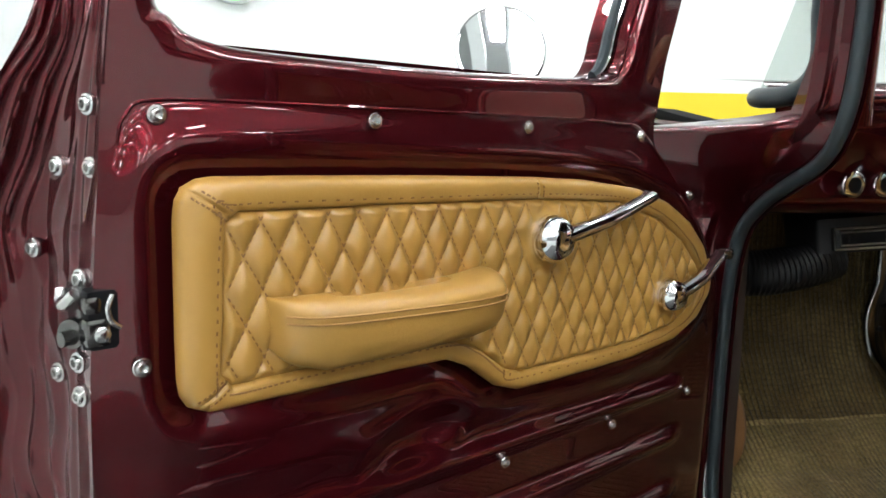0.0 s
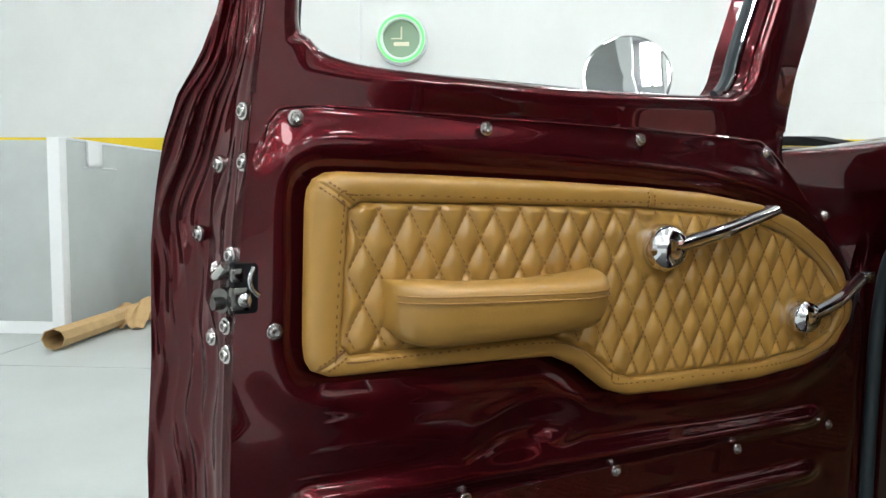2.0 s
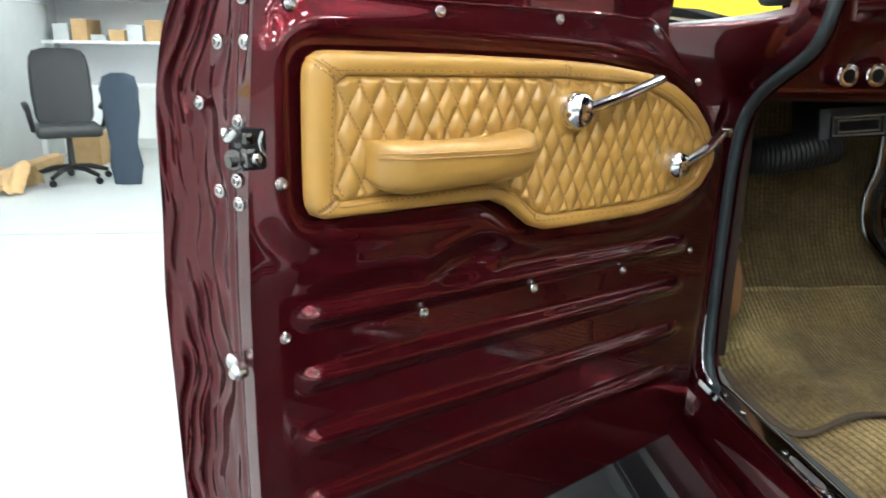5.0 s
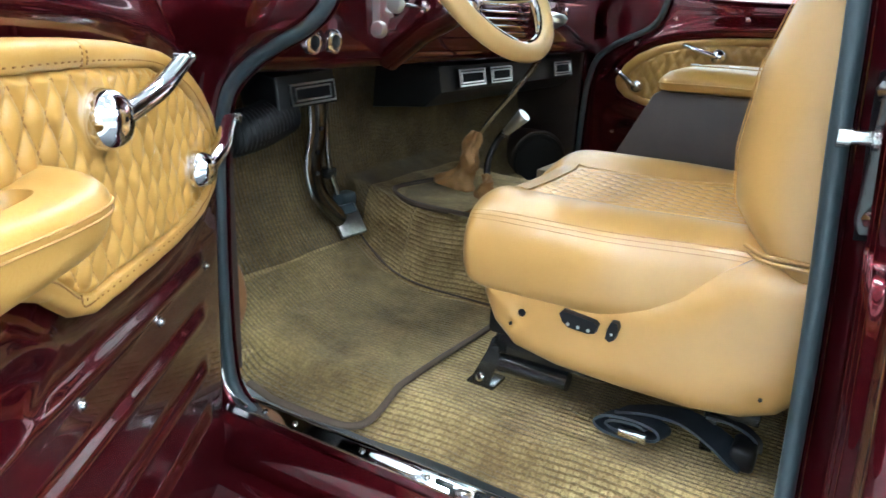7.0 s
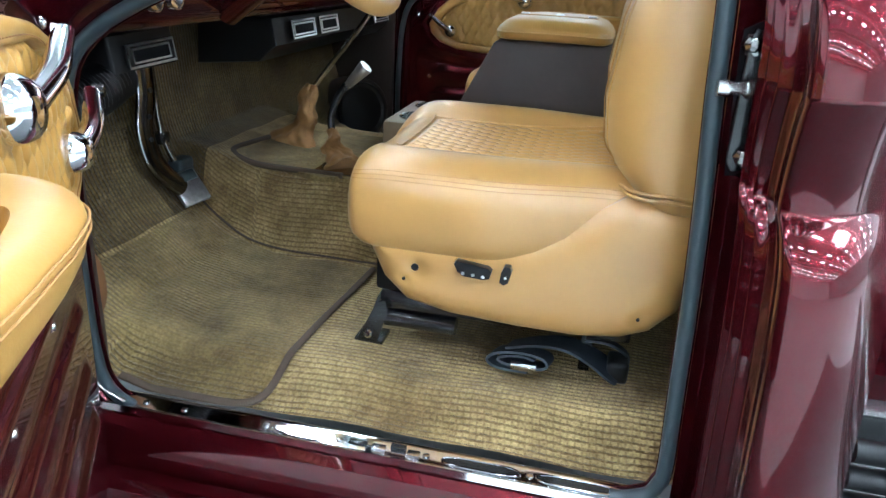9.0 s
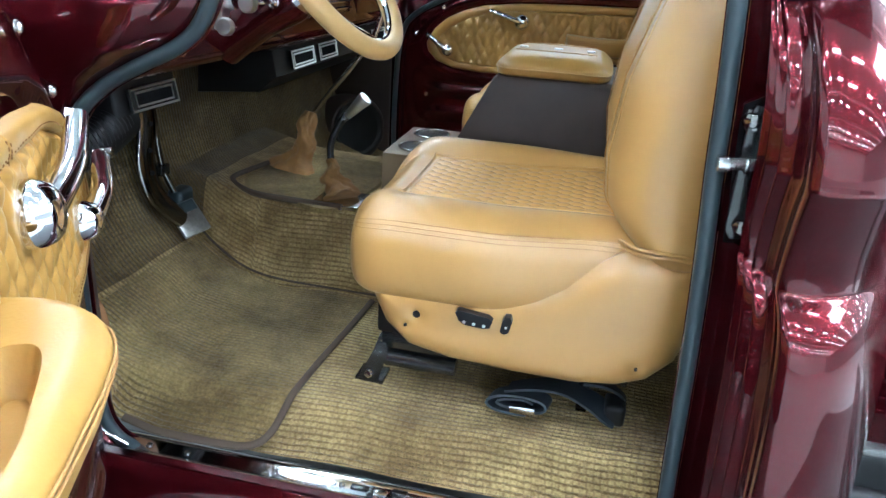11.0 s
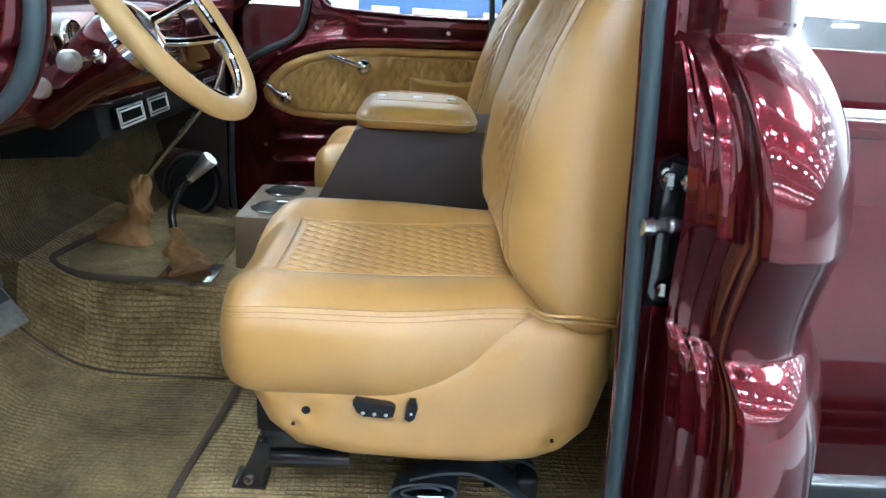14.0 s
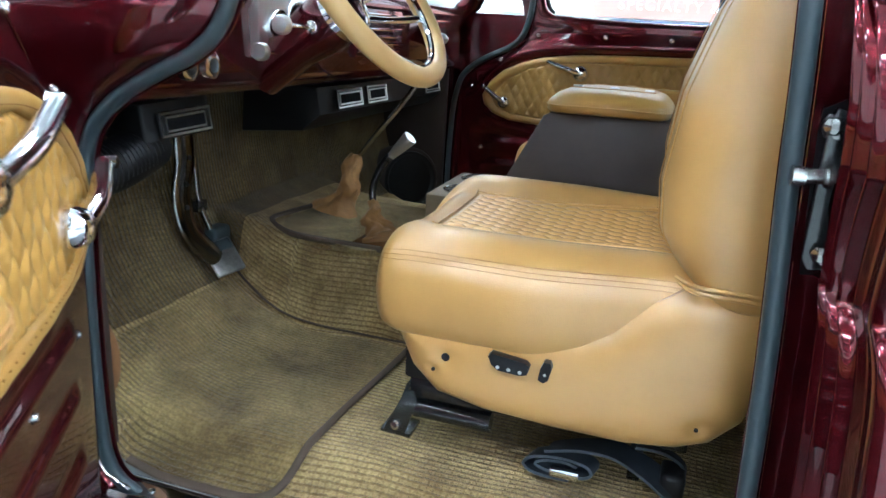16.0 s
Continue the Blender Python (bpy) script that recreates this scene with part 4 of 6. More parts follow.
    for y in np.linspace(-0.60, -2.27, 60):
        bow = 0.035 * math.cos((y + 1.43) / 0.85 * 1.3)
        dash.append([Vector((x - bow, y, z)) for x, z in ((1.50, 1.09), (1.36, 1.062), (1.28, 1.058), (1.250, 1.062), (1.240, 1.075), (1.238, 1.09), (1.240, 1.115), (1.243, 1.20), (1.232, 1.225), (1.235, 1.25), (1.27, 1.275), (1.50, 1.30))])
    part("dashboard", loft(dash, closed=False), PAINT, truck, "glossy maroon steel dashboard", angle=60)
    part("roof", sheet(14, 20, lambda i, j: Vector((-0.02 + 1.08 * i, -0.60 - 1.66 * j, 1.66 + 0.04 * math.sin(math.pi * i) * math.sin(math.pi * j)))), PAINT, truck)
    part("rear_wall", box(0.05, 0.08, -2.32, -0.98, 0.40, 1.25), PAINT, truck)
    part("rear_wall", box(0.05, 0.08, -2.32, -0.98, 1.60, 1.68), PAINT, truck)
    part("rear_glass", box(0.062, 0.066, -2.30, -0.98, 1.25, 1.60), GLASS, truck, "tinted rear window glass")
    # far side: frame round the passenger door
    ring2 = curve([Vector((x, -2.300, z)) for x, z in OPEN], 160, closed=True)
    part("door_seal", tube(ring2, 0.010, 8, closed=True, up=(0, 1, 0)), RUBBER, truck, "thick black rubber door seal")
    part("cowl_side", box(1.27, 1.56, -2.36, -2.31, 0.40, 1.22), PAINT, truck)
    part("windshield_pillar", tube([(1.30, -2.30, 1.20), (1.20, -2.29, 1.28), (1.02, -2.26, 1.66)], 0.035, 12), PAINT, truck)
    part("windshield_pillar", tube([(1.035, -0.585, 1.20), (1.03, -0.585, 1.45), (1.01, -0.60, 1.66)], 0.026, 16), PAINT, truck)
    # windscreen rubber, its lower corner wrapping round to the pillar
    gasket = curve([(1.03, -0.565, 1.64), (1.055, -0.558, 1.45), (1.066, -0.556, 1.36), (1.061, -0.556, 1.305), (1.066, -0.556, 1.276), (1.092, -0.556, 1.254), (1.135, -0.556, 1.244), (1.20, -0.562, 1.245), (1.26, -0.60, 1.25), (1.34, -0.75, 1.262), (1.385, -1.0, 1.268), (1.40, -1.43, 1.27), (1.385, -1.86, 1.268), (1.34, -2.11, 1.262), (1.25, -2.26, 1.25)], 80)
    part("windshield_gasket", tube(gasket, 0.0155, 12), RUBBER, truck, "black rubber windscreen gasket")
    # wrapped windscreen
    foot = gasket[gasket_start(gasket):]
    part("windshield", sheet(len(foot), 8, lambda i, j: foot[min(len(foot) - 1, round(i * (len(foot) - 1)))].lerp(Vector((1.03, foot[min(len(foot) - 1, round(i * (len(foot) - 1)))].y * 0.97 - 0.04, 1.65)), j)), GLASS, truck, "tinted wraparound windscreen glass")
    part("cowl", loft([[Vector((x, y, z)) for y, z in ((-0.56, 1.10), (-0.556, 1.17), (-0.57, 1.196), (-0.62, 1.220), (-1.43, 1.255), (-2.26, 1.238), (-2.34, 1.215), (-2.355, 1.17))] for x in (1.27, 1.45, 1.60, 1.75)], closed=False), PAINT, truck)
    part("door_jamb", box(1.235, 1.275, -2.36, -2.315, 0.40, 1.10), PAINT, truck)
    part("door_jamb", box(0.03, 0.335, -2.36, -2.30, 0.40, 1.66, 0.01), PAINT, truck)
    part("inner_trim", box(0.20, 0.310, -0.64, -0.605, 0.74, 1.18, 0.008), DARK_VINYL, truck)
    part("inner_trim", box(0.22, 0.330, -0.70, -0.66, 1.18, 1.66, 0.008), DARK_VINYL, truck)
    part("inner_trim", box(0.04, 0.330, -2.295, -2.27, 0.50, 1.66, 0.008), DARK_VINYL, truck)
    part("back_trim", box(0.081, 0.095, -2.29, -0.98, 0.50, 1.25, 0.004), DARK_VINYL, truck)
    # hood and front fender
    part("hood", loft([[Vector((x, -1.43 + (y + 1.43) * k, z - dz)) for y, z in ((-0.60, 1.05), (-0.62, 1.16), (-0.72, 1.215), (-1.0, 1.255), (-1.43, 1.27), (-1.86, 1.255), (-2.14, 1.215), (-2.24, 1.16), (-2.26, 1.05))] for x, k, dz in ((1.75, 1.0, 0.0), (2.2, 0.95, 0.02), (2.7, 0.85, 0.06), (2.95, 0.7, 0.2))], closed=False), PAINT, truck)
    part("front_fender", loft([[Vector((x, y + b, z)) for y, z in ((-0.66 - b, 1.14 - d), (-0.55 - b * 0.5, 1.145 - d), (-0.46, 1.09 - d), (-0.41, 0.98 - d), (-0.39, 0.85 - d), (-0.39, 0.55 - d * 0.3))] for x, d, b in ((1.37, 0.30, 0.10), (1.45, 0.20, 0.18), (1.6, 0.07, 0.25), (1.9, 0.0, 0.29), (2.4, 0.0, 0.28), (2.7, 0.05, 0.22), (2.95, 0.25, 0.08))], closed=False), PAINT, truck)
    # door latch pillar and the rounded cab corner behind it
    skin = [(0.30, -0.386), (0.72, -0.381), (0.84, -0.382), (0.875, -0.384), (0.90, -0.387), (0.915, -0.391), (0.93, -0.397), (0.945, -0.407), (0.957, -0.421), (0.965, -0.436), (0.973, -0.4395), (1.0, -0.4335), (1.04, -0.418),
            (1.075, -0.4015), (1.086, -0.3955), (1.09, -0.3935), (1.10, -0.3945), (1.12, -0.397), (1.15, -0.405), (1.18, -0.419), (1.21, -0.442), (1.24, -0.479), (1.26, -0.514), (1.274, -0.548), (1.282, -0.548), (1.34, -0.552), (1.66, -0.62)]
    smooth_skin = [(p.x, p.y) for p in curve([Vector((z, y, 0)) for z, y in skin], 500)]
    zs = np.linspace(0.30, 1.66, 900)
    body = np.interp(zs, [p[0] for p in smooth_skin], [p[1] for p in smooth_skin])
    kernel = np.exp(-(np.arange(-16, 17) / 7.0) ** 2)
    soft = np.convolve(np.pad(body, 16, mode="edge"), kernel / kernel.sum(), mode="valid")
    crease = np.clip(sum(np.exp(-((zs - q) / 0.012) ** 2) for q in (0.969, 1.089, 1.278)), 0, 1)
    skin = list(zip(zs, soft * (1 - crease) + body * crease))
    rings = []
    for z in list(np.linspace(0.32, 0.85, 50)) + list(np.linspace(0.855, 1.30, 180)) + list(np.linspace(1.31, 1.66, 30)):
        xr, yb = lerp(OPENR, z), lerp(skin, z)
        ye = yb
        y0 = -0.585
        yr = ye - 0.045
        m = lambda u: y0 + (yr - y0) * u
        pk = 0.055 * float(smooth(0.965, 0.990, z) * (1 - smooth(1.130, 1.165, z)))
        jamb = []
        for u in np.linspace(0.12, 0.97, 72):
            bump = lambda c, r: math.exp(-((u - c) / r) ** 2)
            bead = 0.013 * bump(0.42, 0.045) + 0.012 * bump(0.59, 0.04) - 0.010 * bump(0.73, 0.075) + 0.013 * bump(0.89, 0.035) + 0.005 * bump(0.20, 0.05) * (z < 0.96)
            jamb.append((xr - 0.042 - 0.016 * u - pk * (1 - float(smooth(0.34, 0.43, u))) + bead, m(u), z))
        rings.append([Vector(q) for q in ((xr - 0.016, -0.572, z), (xr - 0.026, y0, z), (xr - 0.034 - pk, y0 - 0.004, z), *jamb, (xr - 0.062, m(1.0), z), (xr - 0.064, yr + 0.014, z), (xr - 0.060, ye - 0.012, z), (xr - 0.063, ye - 0.003, z), (xr - 0.070, ye, z),
            *[(xr - 0.070 - q, ye + 0.003 - 0.125 * (max(0.0, q - 0.006) / 0.132) ** 2.3, z) for q in np.linspace(0.008, 0.138, 22)], (xr - 0.235, ye - 0.28, z), (xr - 0.275, ye - 0.48, z), (0.07, -1.0, z))])
    part("cab_corner", loft(rings, closed=False), PAINT, truck, "maroon cab corner with a rounded belt line", angle=60)
    # bed behind the cab
    part("bed_front", box(-0.10, -0.06, -1.94, -0.95, 0.55, 1.12, 0.004), PAINT, truck)
    part("bed_side", box(-1.9, -0.02, -0.97, -0.92, 0.50, 1.13, 0.006), PAINT, truck)
    part("bed_rail", box(-1.9, -0.02, -1.00, -0.895, 1.128, 1.158, 0.010), PAINT, truck)
    # added chrome strip stands in for the light along the rail top
    part("rail_glint", box(-1.9, -0.02, -0.985, -0.91, 1.158, 1.166, 0.002), CHROME, truck, "chrome strip standing in for light on the bed rail")
    part("bed_side", box(-1.9, -0.02, -1.98, -1.92, 0.50, 1.235, 0.01), PAINT, truck)
    for k in range(3):
        part("frame_tube", tube([(-1.9, -0.72, 0.42 + 0.05 * k), (0.05, -0.72, 0.42 + 0.05 * k)], 0.02, 10), BLACK, truck)
    part("chassis_rail", box(-1.9, 2.9, -1.05, -0.97, 0.36, 0.44, 0.01), BLACK_PAINT, truck)
    part("running_board", box(0.3, 1.5, -0.44, -0.38, 0.20, 0.26, 0.012), BLACK_PAINT, truck)
    part("cowl_side", plate([(1.36, 0.36), (1.64, 0.36), (1.64, 1.231), (1.50, 1.221), (1.36, 1.210), (1.262, 1.2025), (1.262, 0.36)], -0.545, -0.532, lambda a, b, c: Vector((a, c, b)), 0.004), PAINT, truck)
    part("cowl_seal", plate([(1.262, 1.2035), (1.64, 1.2325), (1.64, 1.252), (1.50, 1.240)], -0.575, -0.534, lambda a, b, c: Vector((a, c, b)), 0.002), DARK, truck, "black rubber hood seal")
    part("cowl_side", plate([(1.30, 0.40), (1.20, 0.40), (1.20, 1.0), (1.10, 1.08), (1.0, 1.13), (0.98, 1.25), (1.30, 1.25)], -2.352, -2.340, lambda a, b, c: Vector((a, c, b))), PAINT, truck)
    hold(truck)
    return truck


OPENR = [(0.3, 0.34), (0.545, 0.345), (0.66, 0.350), (0.80, 0.356), (0.93, 0.364), (1.06, 0.374), (1.16, 0.380), (1.26, 0.388), (1.40, 0.40), (1.66, 0.42)]
TRUCK = cab()


def striker():
    # solid black block paints the depth of the pocket as shade
    tagged(part("striker_pocket_shade", box(0.262, 0.291, -0.600, -0.512, 0.988, 1.128, 0.008), DARK), "black block for the shade in the striker hollow", "pocket", kind="structure")
    st = thing("door_striker", (0.33, -0.56, 1.05), "black steel striker plate with a bright pin", "striker")
    part("plate", plate([(0.338, 0.972), (0.322, 0.974), (0.314, 0.985), (0.316, 1.00), (0.328, 1.015), (0.331, 1.04), (0.331, 1.10), (0.320, 1.112), (0.316, 1.122), (0.320, 1.134), (0.340, 1.138), (0.346, 1.125), (0.346, 0.985)], -0.600, -0.572, lambda a, b, c: Vector((a, c, b)), 0.003), BLACK_PAINT, st)
    part("pin", tube([(0.318, -0.545, 1.076), (0.352, -0.540, 1.075), (0.368, -0.538, 1.074)], 0.0075, 14), STEEL, st, "bright steel striker pin")
    part("pin_head", tube([(0.364, -0.538, 1.074), (0.376, -0.537, 1.074)], [0.010, 0.010], 14), STEEL, st)
    part("pin_collar", tube([(0.340, -0.5415, 1.0755), (0.345, -0.541, 1.0755)], [0.0115, 0.0115], 14), STEEL, st)
    for x, z in ((0.343, 1.120), (0.322, 1.118), (0.330, 0.992)):
        part("bolt", revolve([(0.0135, -0.02), (0.0135, -0.006), (0.0098, -0.005), (0.0098, 0.003), (0.0085, 0.006), (0.004, 0.007)], axis_pose((x, -0.568, z), (0.3, 1, 0.1)), 6), DARK_CHROME, st)
    hold(st)


striker()


# ---- seats ----
TRIM = [(0.842, 0.778), (0.835, 0.745), (0.813, 0.699), (0.773, 0.663), (0.700, 0.648), (0.593, 0.642), (0.494, 0.641), (0.425, 0.650), (0.382, 0.668), (0.345, 0.708), (0.326, 0.790), (0.330, 0.862), (0.342, 0.882), (0.390, 0.887),
        (0.440, 0.882), (0.480, 0.855), (0.531, 0.815), (0.570, 0.800), (0.640, 0.792), (0.710, 0.787), (0.800, 0.783)]


def seat(yo, sgn, back_shift, label):
    """A bucket seat; yo: its outer side, sgn: -1 when its inner side lies towards -y."""
    s = thing("bucket_seat", (0.6, yo + sgn * 0.26, 0.53), label, "seat", "bucket seats")
    Y = lambda w: yo + sgn * w
    # cushion: a soft section with two bolsters, carried along the seat and rounded off at the front
    SECTION = [(0.200, 0.752), (0.060, 0.750), (0.012, 0.754), (-0.005, 0.775), (-0.010, 0.812), (-0.006, 0.846), (0.004, 0.868), (0.020, 0.886), (0.050, 0.901), (0.082, 0.905), (0.114, 0.899), (0.132, 0.890), (0.170, 0.8865), (0.255, 0.885),
               (0.340, 0.8865), (0.378, 0.890), (0.398, 0.901), (0.432, 0.917), (0.466, 0.917), (0.494, 0.902), (0.514, 0.872), (0.520, 0.830), (0.512, 0.785), (0.490, 0.756), (0.440, 0.751), (0.320, 0.752)]
    ring0 = curve([Vector((w, z, 0)) for w, z in SECTION], 156, closed=True)
    crown = sorted((p.x, p.y) for p in ring0 if p.y > 0.872)
    MID = 0.822
    def front(x):
        return min(1.0, max(0.0, (x - 0.775) / 0.122))
    def ez(x):
        return max(0.0, 1 - front(x) ** 3.4) ** (1 / 2.6)
    def ew(x):
        return max(0.0, 1 - front(x) ** 6) ** (1 / 3.0) * (1 - 0.13 * (1 - float(smooth(0.46, 0.66, x))))
    def roll(x, w):
        return 0.011 * math.exp(-((x - 0.848) / 0.026) ** 2) * math.exp(-((w - 0.255) / 0.17) ** 4)
    def T(x, w):
        return MID + (lerp(crown, 0.255 + (w - 0.255) / max(ew(x), 0.2)) - MID) * ez(x) + roll(x, w)
    def on_side(x, z, sg):
        """The side of the cushion at a height."""
        side = [p for p in ring0 if (p.x < 0.10 if sg < 0 else p.x > 0.41) and 0.80 < p.y < 0.905]
        p = min(side, key=lambda q: abs(q.y - z))
        return Vector((x, Y(0.255 + (p.x - 0.255) * ew(x)), MID + (p.y - MID) * ez(x)))
    rings = []
    for x in list(np.linspace(0.35, 0.77, 26)) + list(0.775 + 0.1219 * np.sin(np.linspace(0.0, 1, 34) * math.pi / 2)):
        rings.append([Vector((x, Y(0.255 + (p.x - 0.255) * ew(x)), MID + (p.y - MID) * ez(x) + (roll(x, p.x) if p.y > MID else 0))) for p in ring0])
    cushion = part("cushion", loft(rings), SEAT_TAN, s, angle=80)
    # stitched rows where the side meets the top
    for sg in (-1, 1):
        for z in (0.872, 0.877, 0.882):
            part("seam", tube([on_side(x, z, sg) for x in np.linspace(0.42, 0.878, 44)], 0.0007, 6), SEAT_STITCH, cushion)
    def quilt(a, b, ka, kb):
        p, q = a / ka + b / kb, a / ka - b / kb
        return ((1 - math.exp(-abs(p - round(p)) / 0.12)) * (1 - math.exp(-abs(q - round(q)) / 0.12))) ** 2
    nx, nw = 130, 90
    X = np.linspace(0.46, 0.822, nx)
    W = np.linspace(0.125, 0.385, nw)
    XX, WW = np.meshgrid(X, W, indexing="ij")
    ZZ = XX * 0
    for i in range(nx):
        for j in range(nw):
            edge = min(X[i] - 0.455, 0.822 - X[i], W[j] - 0.125, 0.385 - W[j])
            ZZ[i, j] = T(X[i], W[j]) + 0.0040 * float(smooth(0.0, 0.016, edge)) + (0.0066 * quilt(X[i], W[j], 0.044, 0.0255) ** 0.45 - 0.0015) * smooth(0.002, 0.016, edge) - 0.003 * (1 - smooth(0.0, 0.004, edge))
    part("quilted_insert", grid_mesh(XX, Y(WW), ZZ), SEAT_TAN, cushion, "diamond quilted centre of the seat", angle=70)
    part("piping", tube([Vector((0.824, Y(w), T(0.824, w) + 0.001)) for w in np.linspace(0.12, 0.39, 20)], 0.0022, 6), SEAT_TAN, cushion)
    for w in (0.122, 0.388):
        part("piping", tube([Vector((x, Y(w), T(x, w) + 0.001)) for x in np.linspace(0.46, 0.824, 24)], 0.0016, 6), SEAT_TAN, cushion)
    # side valance
    A, lo, hi = spans(TRIM, 90)
    v = np.linspace(0, 1, 40)
    vv = 0.5 - 0.5 * np.cos(math.pi * v)
    XX = np.repeat(A[:, None], 40, 1)
    ZZ = lo[:, None] + (hi - lo)[:, None] * vv[None]
    d = far_from(TRIM, XX, ZZ)
    H = 0.030 * (1 - np.exp(-d / 0.014)) + 0.004 * np.sin(np.clip(d / 0.05, 0, 1) * math.pi / 2)
    H -= 0.004 * np.exp(-(((XX - 0.64) / 0.10) ** 2 + ((ZZ - 0.735) / 0.035) ** 2))
    for hx, hz, rr in ((0.756, 0.732, 0.016), (0.774, 0.709, 0.008), (0.402, 0.696, 0.012)):
        H -= 0.008 * np.exp(-(((XX - hx) / rr) ** 2 + ((ZZ - hz) / rr) ** 2))
    val = part("side_valance", join(grid_mesh(XX, Y(0.030 - H), ZZ), plate(TRIM, 0.029, 0.10, lambda a, b, c: Vector((a, Y(c), b)))), SEAT_TAN, s, "tan leather covered seat base", angle=60)
    for hx, hz, rr in ((0.756, 0.732, 0.0065), (0.774, 0.709, 0.003), (0.402, 0.696, 0.0028)):
        part("hole", revolve([(rr, -0.004), (rr, 0.0012), (rr * 0.6, 0.0006), (0.0005, 0.0004)], axis_pose((hx, Y(0.0045), hz), (0, -sgn, 0)), 12), BLACK, val)
    sw = part("power_switch", plate([(0.686, 0.759), (0.636, 0.753), (0.630, 0.748), (0.633, 0.736), (0.643, 0.733), (0.674, 0.735), (0.684, 0.742), (0.690, 0.754)], -0.012, 0.012, lambda a, b, c: Vector((a, Y(-0.0 + c), b)), 0.003, 2), BLACK, val, "black plastic seat switch")
    sw2 = part("recline_switch", plate([(0.611, 0.760), (0.602, 0.760), (0.599, 0.752), (0.603, 0.734), (0.610, 0.729), (0.617, 0.733), (0.615, 0.750)], -0.013, 0.012, lambda a, b, c: Vector((a, Y(c), b)), 0.003, 2), BLACK, val, "black plastic seat switch")
    for x, z in ((0.675, 0.740), (0.659, 0.739), (0.643, 0.738)):
        part("mark", revolve([(0.003, 0), (0.0025, 0.001), (0.0005, 0.0012)], axis_pose((x, Y(-0.0118), z), (0, -sgn, 0)), 8), ALU, sw)
    part("mark", revolve([(0.002, 0), (0.002, 0.001), (0.0005, 0.0012)], axis_pose((0.608, Y(-0.0128), 0.742), (0, -sgn, 0)), 8), ALU, sw2)
    # back
    FX = [(0.86, 0.420), (0.885, 0.442), (0.91, 0.468), (0.95, 0.496), (1.02, 0.505), (1.13, 0.493), (1.234, 0.461), (1.30, 0.430), (1.40, 0.380), (1.50, 0.325), (1.54, 0.29)]
    RX = [(0.86, 0.315), (1.0, 0.29), (1.2, 0.235), (1.4, 0.17), (1.54, 0.13)]
    W0 = [(0.86, 0.000), (0.95, -0.008), (1.1, -0.010), (1.25, 0.006), (1.40, 0.036), (1.54, 0.075)]
    FX = [(z, x + back_shift * smooth(0.86, 1.1, z)) for z, x in FX]
    RX = [(z, x + back_shift * smooth(0.86, 1.1, z)) for z, x in RX]
    rings = []
    for z in [0.866] + list(np.linspace(0.874, 1.50, 48)) + list(1.50 + 0.045 * np.sin(np.linspace(0.2, 1, 8) * math.pi / 2)):
        f, r_, w0 = lerp(FX, z), lerp(RX, z), lerp(W0, z)
        e = 1.0 if z < 1.5 else max(0.05, 1 - ((z - 1.5) / 0.0455) ** 2) ** 0.5
        if z < 0.885:
            e = 0.90 + 0.10 * smooth(0.866, 0.885, z)
        hw = (0.255 - w0) * (0.7 + 0.3 * e)
        c, ht = (f + r_) / 2, (f - r_) / 2 * e
        r = []
        for a in np.linspace(0, 2 * math.pi, 64, endpoint=False):
            ca, sa = math.cos(a), math.sin(a)
            w = 0.255 + math.copysign(abs(ca) ** 0.5, ca) * hw
            k = math.copysign(abs(sa) ** 0.62, sa)
            x = c + k * ht
            if k > 0:
                x -= 0.052 * math.exp(-((w - 0.255) / 0.135) ** 4) * smooth(0.90, 1.0, z) * min(1, 1.4 * k) * e
            r.append(Vector((x, Y(w), z)))
        rings.append(r)
    back = part("backrest", loft(rings), SEAT_TAN, s, angle=80)
    for off in (0.0, 0.008):
        for side in (-1, 1):
            line = []
            for z in np.linspace(0.93, 1.49, 40):
                f, r_, w0 = lerp(FX, z), lerp(RX, z), lerp(W0, z)
                k = 0.87 + off * 6
                a = math.asin(k ** (1 / 0.62))
                line.append(Vector(((f + r_) / 2 + k * (f - r_) / 2 + 0.0005, Y(0.255 + side * (0.255 - w0) * (math.cos(a) ** 0.5 + 0.003)), z)))
            part("seam", tube(line, 0.0009, 6), SEAT_STITCH if off else SEAT_TAN, back)
    nz, nw = 110, 70
    Zs, Ws = np.linspace(0.93, 1.42, nz), np.linspace(0.135, 0.375, nw)
    XX = np.zeros((nz, nw))
    for i, z in enumerate(Zs):
        f, r_ = lerp(FX, z), lerp(RX, z)
        for j, w in enumerate(Ws):
            hw = 0.255 - lerp(W0, z)
            ca = min(1, abs((w - 0.255) / hw)) ** 2
            k = math.sqrt(max(0, 1 - ca * ca)) ** 0.62
            x = (f + r_) / 2 + k * (f - r_) / 2 - 0.052 * math.exp(-((w - 0.255) / 0.135) ** 4) * smooth(0.90, 1.0, z)
            edge = min(z - 0.93, 1.42 - z, w - 0.135, 0.375 - w)
            XX[i, j] = x + 0.001 + 0.007 * quilt(z, w, 0.044, 0.0255) ** 0.45 * smooth(0, 0.006, edge) - 0.004 * (1 - smooth(0, 0.004, edge))
    part("quilted_insert", grid_mesh(XX, np.repeat(Y(Ws)[None], nz, 0), np.repeat(Zs[:, None], nw, 1)), SEAT_TAN, back, "diamond quilted centre of the backrest", angle=70)
    part("piping", tube(curve([(0.335, Y(0.004), 0.883), (0.38, Y(-0.002), 0.888), (0.43, Y(0.0), 0.889), (0.452, Y(0.02), 0.893)], 16), 0.0035, 8), SEAT_TAN, back)
